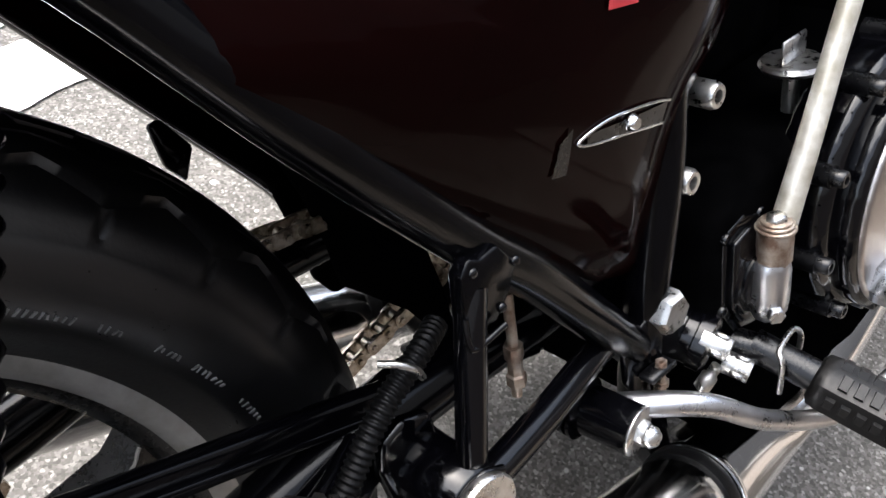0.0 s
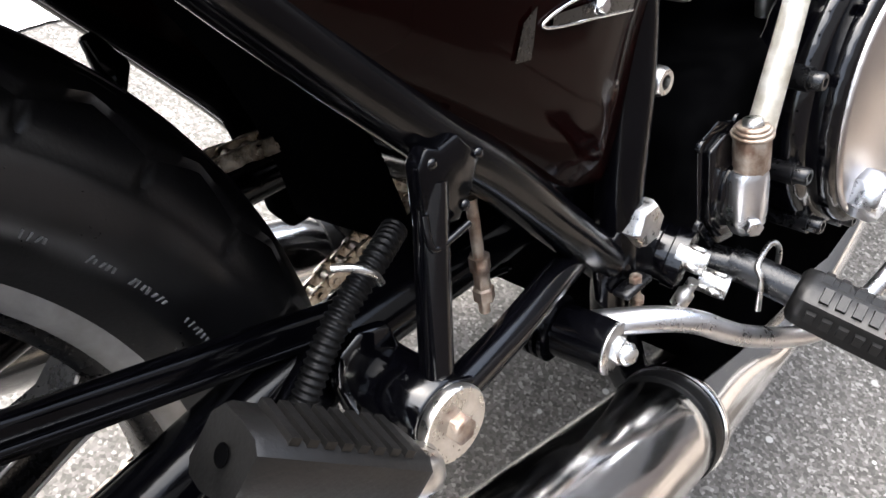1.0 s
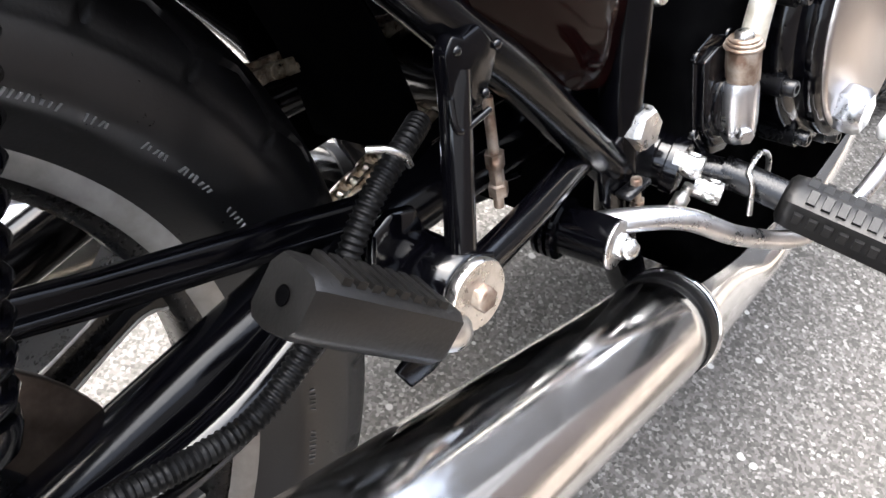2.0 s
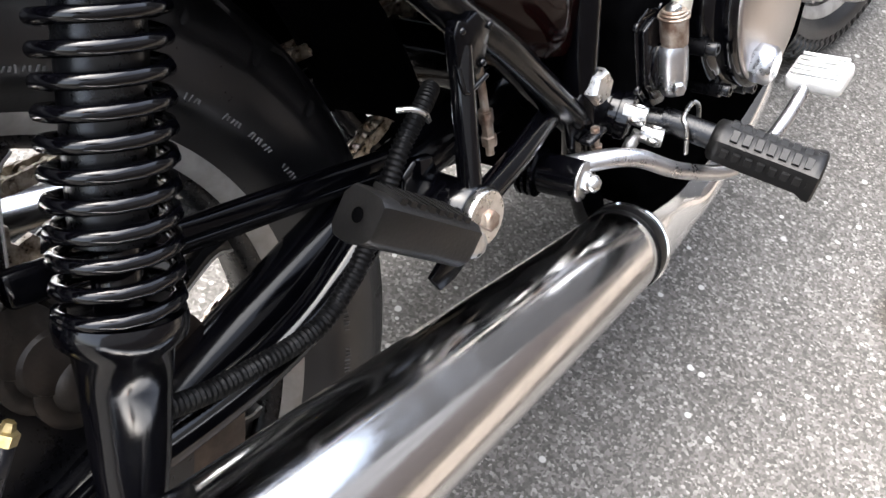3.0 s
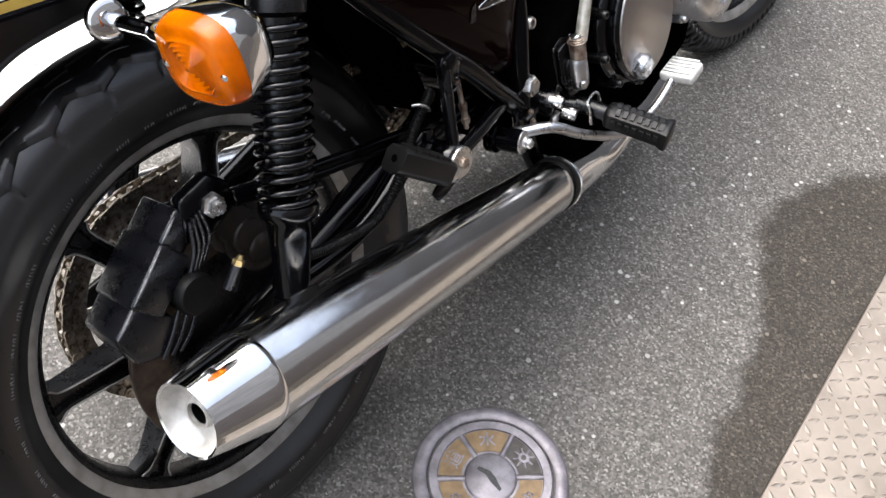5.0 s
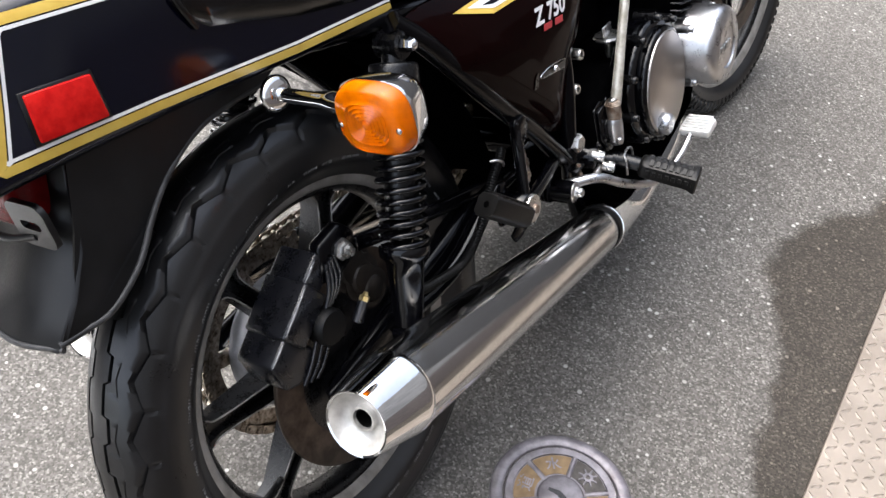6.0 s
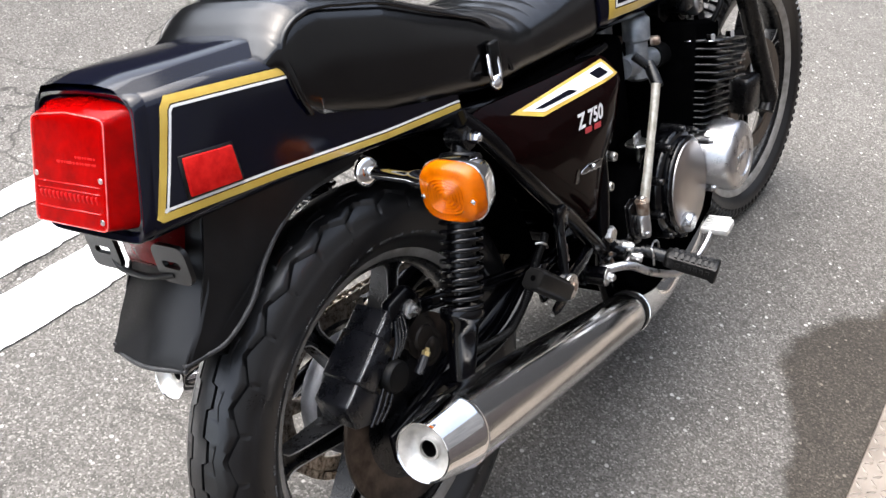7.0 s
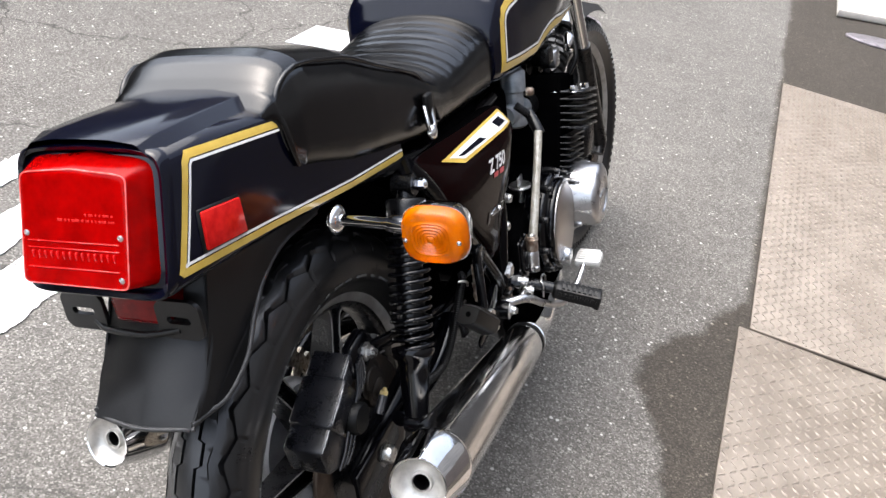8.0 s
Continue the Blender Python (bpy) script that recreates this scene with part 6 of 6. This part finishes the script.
    # added near-black filler, blocking bright ground where the left side is dark
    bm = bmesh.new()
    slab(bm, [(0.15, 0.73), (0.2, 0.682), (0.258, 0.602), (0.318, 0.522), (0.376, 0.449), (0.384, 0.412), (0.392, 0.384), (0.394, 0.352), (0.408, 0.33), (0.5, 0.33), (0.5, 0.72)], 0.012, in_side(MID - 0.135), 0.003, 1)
    part("filler_panel", bm, SHADE_BLACK, bike)
    # bracket that ties the left panel to the mudguard
    bm = bmesh.new()
    slab(bm, [(0.294, 0.534), (0.304, 0.535), (0.32, 0.509), (0.309, 0.487), (0.297, 0.503)], 0.006, in_side(-0.103), 0.002, 1)
    part("mudguard_bracket", bm, FRAME_BLACK, bike)
    # dipstick cap behind the lever
    bm = bmesh.new()
    lathe(bm, (0.15, 0.644, 0.493), (0, 0, 1), [(0, 0), (0.021, 0), (0.023, 0.003), (0.021, 0.006), (0, 0.006)], 28)
    box(bm, (0.1485, 0.629, 0.499), (0.1515, 0.659, 0.516), 0.0012, 1)
    tube(bm, [(0.15, 0.644, 0.44), (0.15, 0.644, 0.494)], 0.006, 10, False)
    part("filler_dipstick", bm, STEEL, bike, "grey winged oil filler cap")


PAD = surface("worn_pale_alloy", (0.62, 0.62, 0.6), (0.8, 0.8, 0.78), (0.4, 0.6), metal=0.5, scale=60, bump=0.2)
FACE = surface("polished_clutch_alloy", (0.42, 0.39, 0.37), (0.47, 0.44, 0.415), (0.28, 0.36), metal=1.0, scale=12, bump=0.03)
CARB = surface("die_cast_grey", (0.22, 0.24, 0.26), (0.36, 0.38, 0.4), (0.35, 0.55), metal=0.7, scale=45, bump=0.2)
engine()


# ---- foot controls ----
def foot_controls():
    # brake pedal shaft, lever and pad
    bm = bmesh.new()
    tube(bm, [(0.135, 0.408, 0.353), (0.184, 0.416, 0.349)], 0.0165, 24, False)
    for x in (0.136, 0.142, 0.148):
        lathe(bm, (x, 0.4085, 0.353), (1, 0.15, -0.07), [(0.016, 0), (0.021, 0.0005), (0.021, 0.003), (0.016, 0.0035)], 24)
    lever = part("brake_pedal", bm, GLOSS_BLACK, bike, "chrome rear brake pedal on a black shaft")
    bm = bmesh.new()
    lathe(bm, (0.184, 0.416, 0.349), (1, 0.15, -0.07), disc_profile(0.0165, 0.0025, 0.0006), 28)
    bolt(bm, (0.1865, 0.4164, 0.3488), (1, 0.15, -0.07), 0.0085, 0.006)
    lathe(bm, (0.192, 0.417, 0.3485), (1, 0.15, -0.07), [(0.007, 0), (0.007, 0.004), (0.004, 0.0075), (0, 0.008)], 16)
    part("dome_nut", bm, STEEL, lever, "bright dome nut and washer")
    bm = bmesh.new()
    tube(bm, [(0.16, 0.42, 0.352), (0.178, 0.433, 0.354), (0.197, 0.449, 0.354), (0.21, 0.466, 0.346), (0.225, 0.502, 0.317), (0.237, 0.57, 0.278), (0.248, 0.63, 0.274), (0.255, 0.675, 0.29), (0.258, 0.7, 0.308)], [0.0085, 0.0085, 0.008, 0.0075, 0.007, 0.007, 0.0065, 0.0065, 0.0065], 16)
    part("arm", bm, ALU, lever, "bent chrome arm")
    bm = bmesh.new()
    box(bm, (0.238, 0.688, 0.3), (0.291, 0.728, 0.316), 0.005, 3, Matrix.Rotation(radians(8), 3, "X"))
    pad = part("pad", bm, PAD, lever, "pale worn pedal pad")
    for k in range(5):
        bm = bmesh.new()
        box(bm, (0.2425, 0.692 + 0.0075 * k, 0.3145 + 0.001 * k), (0.2865, 0.6955 + 0.0075 * k, 0.3175 + 0.001 * k), 0.001, 1)
        part("pad_rib", bm, PAD, pad)
    # rider's footrest
    a, b = Vector((0.206, 0.549, 0.328)), Vector((0.318, 0.568, 0.296))
    way = (b - a).normalized()
    u = Vector((0, 1, 0)) - way * way.y
    u.normalize()
    v = way.cross(u) * -1
    if v.z < 0:
        v = -v
    long = (b - a).length

    def sect(t, s):
        return [a + way * t + (u * px_ + v * py) * s for px_, py in ((-0.017, -0.012), (-0.0185, 0.0), (-0.017, 0.011), (-0.008, 0.0155), (0.008, 0.0155), (0.017, 0.011), (0.0185, 0), (0.017, -0.012), (0.008, -0.0165), (-0.008, -0.0165))]

    bm = bmesh.new()
    loft(bm, [sect(0.024, 0.7), sect(0.027, 0.92), sect(0.034, 0.97), sect(long - 0.014, 1.0), sect(long - 0.007, 1.16), sect(long - 0.002, 1.18), sect(long, 1.05)])
    peg = part("footrest", bm, PEG_RUBBER, bike, "rider's footrest with studded black rubber")
    for k in range(8):
        for j, (off, wide) in enumerate(((0.0, 0.004), (0.0, 0.006), (0.0035, 0.006), (0.0, 0.004))):
            bm = bmesh.new()
            t0 = 0.0355 + k * 0.0104 + off
            if t0 > long - 0.008:
                continue
            ang = radians((8, 62, 118, 172)[j])
            c = a + way * (t0 + 0.004) + u * (0.0178 * math.cos(ang)) + v * (0.0155 * math.sin(ang))
            n_ = (u * math.cos(ang) + v * math.sin(ang)).normalized()
            s_ = way.cross(n_).normalized()
            low_ = [c + way * i * 0.0035 + s_ * q * wide - n_ * 0.0015 for i, q in ((-1, -1), (-1, 1), (1, 1), (1, -1))]
            loft(bm, [low_, [q + n_ * 0.0048 + (c - q) * 0.18 for q in low_]])
            part("stud", bm, PEG_RUBBER, peg)
    bm = bmesh.new()
    tube(bm, [a - way * 0.02, a + way * 0.03], 0.0115, 16, False)
    tube(bm, [(0.155, 0.532, 0.337), (0.198, 0.548, 0.33)], 0.011, 14, False)
    part("shank", bm, SATIN_BLACK, peg)
    bm = bmesh.new()
    c = a + way * 0.004
    tube(bm, [c + u * p_ + v * q + way * w_ for p_, q, w_ in ((-0.016, -0.014, 0.006), (-0.017, 0.012, 0.0), (-0.012, 0.017, -0.006), (0.012, 0.017, -0.006), (0.017, 0.012, 0.0), (0.016, -0.014, 0.006))], 0.0021, 8)
    part("return_spring", bm, STEEL, peg, "bright bent wire clip")
    # stop-lamp switch and the twin chrome stubs of the pivot
    bm = bmesh.new()
    lathe(bm, (0.15, 0.498, 0.362), (1, 0.25, -0.25), [(0, 0), (0.021, 0), (0.021, 0.012), (0.019, 0.013), (0.019, 0.02), (0.0205, 0.021), (0.0205, 0.03), (0.015, 0.033), (0, 0.033)], 28)
    sw = part("shift_boss", bm, GLOSS_BLACK, bike, "black shaft boss with bright castellated stubs")
    for off in ((0.178, 0.496, 0.366), (0.181, 0.518, 0.334)):
        bm = bmesh.new()
        lathe(bm, off, (1, 0.25, -0.25), [(0.0048, 0.002), (0.0048, 0.019), (0.0078, 0.019), (0.0082, 0.0175), (0.0082, 0.0), (0, 0.0)], 20)
        for k in range(4):
            q = Vector(off) + basis((1, 0.25, -0.25)) @ Vector((0.0084 * math.cos(k * 1.57), 0.0084 * math.sin(k * 1.57), 0.007))
            lathe(bm, q, (1, 0.25, -0.25), disc_profile(0.002, 0.009, 0.0005), 8)
        part("stub", bm, STEEL, sw)
    bm = bmesh.new()
    box(bm, (0.168, 0.44, 0.364), (0.18, 0.466, 0.369), 0.0015, 1)
    clip = part("stop_bracket", bm, SATIN_BLACK, bike, "small black pedal stop with a screw")
    bm = bmesh.new()
    tube(bm, [(0.175, 0.456, 0.34), (0.175, 0.455, 0.365)], 0.003, 10, False)
    bolt(bm, (0.175, 0.455, 0.369), (0, 0, 1), 0.0042, 0.004)
    bolt(bm, (0.175, 0.456, 0.356), (0, 0, -1), 0.0048, 0.004)
    part("stop_screw", bm, RUSTY, clip)
    bm = bmesh.new()
    lathe(bm, (0.185, 0.486, 0.335), (0.4, 0.3, 1), [(0, 0), (0.006, 0), (0.006, 0.01), (0.004, 0.012), (0.004, 0.02), (0, 0.02)], 8)
    part("adjuster_nut", bm, STEEL, bike)


foot_controls()


# ---- front end ----
def front_end():
    steer = Matrix.Rotation(radians(-6), 4, Vector((0, -math.sin(0.47), math.cos(0.47))))
    hub = wheel("front_wheel", Vector((0.062, 1.365, 0.325)), 0.33, 0.049, 0.262, 46, radians(20), steer, "front wheel with seven black cast spokes")
    bm = bmesh.new()
    for x in (-0.055, 0.048):
        lathe(bm, (x, 0, 0), (1, 0, 0), [(0.1, 0), (0.138, 0), (0.138, 0.006), (0.1, 0.006)], 48, closed=True)
    part("brake_disc", bm, DISC, hub, "rust-stained front brake disc")
    bm = bmesh.new()
    box(bm, (0.045, -0.14, 0.0), (0.1, -0.07, 0.09), 0.012, 2)
    part("front_caliper", bm, SATIN_BLACK, hub, "black front brake caliper")
    for s in (1, -1):
        x = s * 0.088
        bm = bmesh.new()
        tube(bm, [(x, -0.02, -0.03), (x, 0.0, 0.0), (x, -0.145, 0.3)], [0.019, 0.022, 0.021], 20, False)
        leg = part("fork_slider", bm, SATIN_BLACK, hub, "black fork slider")
        bm = bmesh.new()
        tube(bm, [(x, -0.14, 0.29), (x, -0.3, 0.62)], 0.0175, 20, False)
        part("fork_tube", bm, CHROME, leg, "chrome fork tube")
    # chrome mudguard over the front tyre
    bm = bmesh.new()
    rings = []
    for k in range(17):
        a = radians(64 + 2.6 * k)
        rings.append([Vector((x, r * math.cos(a), r * math.sin(a))) for x, r in ((-0.06, 0.34), (-0.05, 0.356), (0, 0.364), (0.05, 0.356), (0.06, 0.34), (0.058, 0.338), (0, 0.36), (-0.058, 0.338))])
    loft(bm, rings)
    part("front_mudguard", bm, CHROME, hub, "chrome front mudguard")


front_end()


def side_stand():
    """The prop on the far side that the bike leans on."""
    bm = bmesh.new()
    tube(bm, [(-0.1, 0.6, 0.215), (-0.17, 0.585, 0.155), (-0.252, 0.56, 0.096)], [0.013, 0.012, 0.011], 14)
    leg = part("side_stand", bm, FRAME_BLACK, bike, "black side stand")
    bm = bmesh.new()
    box(bm, (-0.285, 0.535, 0.086), (-0.235, 0.585, 0.092), 0.002, 1, Matrix.Rotation(radians(19.5), 3, "Y"))
    part("foot", bm, FRAME_BLACK, leg)


side_stand()


# ---- street ironwork ----
def valve_cover(cx, cy, r):
    ob_m = pose(cx, cy, 0)
    bm = bmesh.new()
    lathe(bm, (0, 0, 0), (0, 0, 1), [(r, -0.02), (r, 0.002), (r - 0.003, 0.005), (r * 0.83, 0.005), (r * 0.815, 0.003), (r * 0.81, -0.004), (r * 0.81, -0.02)], 96)
    cover = thing("valve_cover", bm, IRON, "small round iron valve cover with ochre panels set in asphalt", "manhole cover")
    cover.matrix_world = ob_m
    bm = bmesh.new()
    lathe(bm, (0, 0, 0), (0, 0, 1), [(r * 0.795, -0.02), (r * 0.795, 0.002), (r * 0.78, 0.0045), (r * 0.68, 0.0045), (r * 0.675, 0.001), (0, 0.001)], 96)
    lid = part("lid", bm, IRON, cover)
    bm = bmesh.new()
    lathe(bm, (0, 0, 0.0005), (0, 0, 1), [(0, 0.005), (r * 0.3, 0.005), (r * 0.33, 0.003), (r * 0.34, 0)], 48)
    hubp = part("centre_boss", bm, IRON, cover, "bare iron boss")
    bm = bmesh.new()
    slab(bm, [(-0.2 * r, 0.02 * r), (-0.05 * r, 0.06 * r), (0.05 * r, 0.03 * r), (0.2 * r, -0.05 * r), (0.2 * r, -0.09 * r), (0.04 * r, -0.06 * r), (-0.06 * r, -0.02 * r), (-0.2 * r, -0.02 * r)], 0.0006, lambda u, v, d: Vector((u, v, 0.0054 + d)))
    part("key_slot", bm, SATIN_BLACK, hubp)
    first = radians(100)
    for k in range(6):
        a0, a1 = first + k * math.pi / 3 + 0.07, first + (k + 1) * math.pi / 3 - 0.07
        bm = bmesh.new()
        n = 10
        out = [(r * 0.665 * math.cos(a0 + (a1 - a0) * j / n), r * 0.665 * math.sin(a0 + (a1 - a0) * j / n)) for j in range(n + 1)] + [(r * 0.37 * math.cos(a1 + (a0 - a1) * j / n), r * 0.37 * math.sin(a1 + (a0 - a1) * j / n)) for j in range(n + 1)]
        slab(bm, out, 0.0012, lambda u, v, d: Vector((u, v, 0.001 + d)))
        dark = k == 5
        panel = part("panel", bm, DARK_IRON if dark else OCHRE, cover, "dark panel with a star" if dark else "ochre panel")
        rib = bmesh.new()
        a = a0 - 0.07
        tube(rib, [(r * 0.33 * math.cos(a), r * 0.33 * math.sin(a), 0.002), (r * 0.69 * math.cos(a), r * 0.69 * math.sin(a), 0.002)], 0.0045, 8, False, 0.6)
        part("spoke_rib", rib, IRON, cover)
        m = (a0 + a1) / 2
        c = Vector((r * 0.52 * math.cos(m), r * 0.52 * math.sin(m), 0.0022))
        bm = bmesh.new()
        if dark:
            lathe(bm, c, (0, 0, 1), [(0.004, 0), (0.004, 0.002), (0.008, 0.002), (0.008, 0)], 20)
            for j in range(8):
                q = Vector((math.cos(j * math.pi / 4), math.sin(j * math.pi / 4), 0))
                tube(bm, [c + q * 0.008, c + q * 0.016], [0.0022, 0.0014], 6, False)
        elif k in (0, 1):
            bm.free()
            turn = Matrix.Rotation(m - math.pi / 2, 3, "Z")
            words(panel, "\u6c34" if k == 0 else "\u9053", 0.026, lambda u, v: c + turn @ Vector((u - 0.013, v - 0.0095, 0.0008)), IRON, "cast_character")
            continue
        else:
            # cast characters too worn to read, as plain bars
            for dx, dy, w, h in ((0, 0, 0.0012, 0.009), (-0.006, 0.001, 0.0012, 0.005), (0.006, 0.001, 0.0012, 0.005), (0, 0.004, 0.007, 0.0012), (0, -0.003, 0.005, 0.0012)):
                turn = Matrix.Rotation(m - math.pi / 2, 3, "Z")
                o = c + turn @ Vector((dx, dy, 0))
                box(bm, (o.x - w, o.y - h, 0.0018), (o.x + w, o.y + h, 0.0032), 0.0004, 1, turn)
        part("star" if dark else "cast_mark", bm, IRON, panel)


DARK_IRON = surface("sooty_cast_iron", (0.04, 0.035, 0.03), (0.1, 0.09, 0.08), (0.5, 0.7), metal=0.4, scale=60, bump=0.4)
valve_cover(0.342, 0.168, 0.113)

ramp_plate(-0.2, 1.245, 0.664, 1.19, 0.0)
ramp_plate(1.255, 3.42, 0.693, 1.26, 1.0)
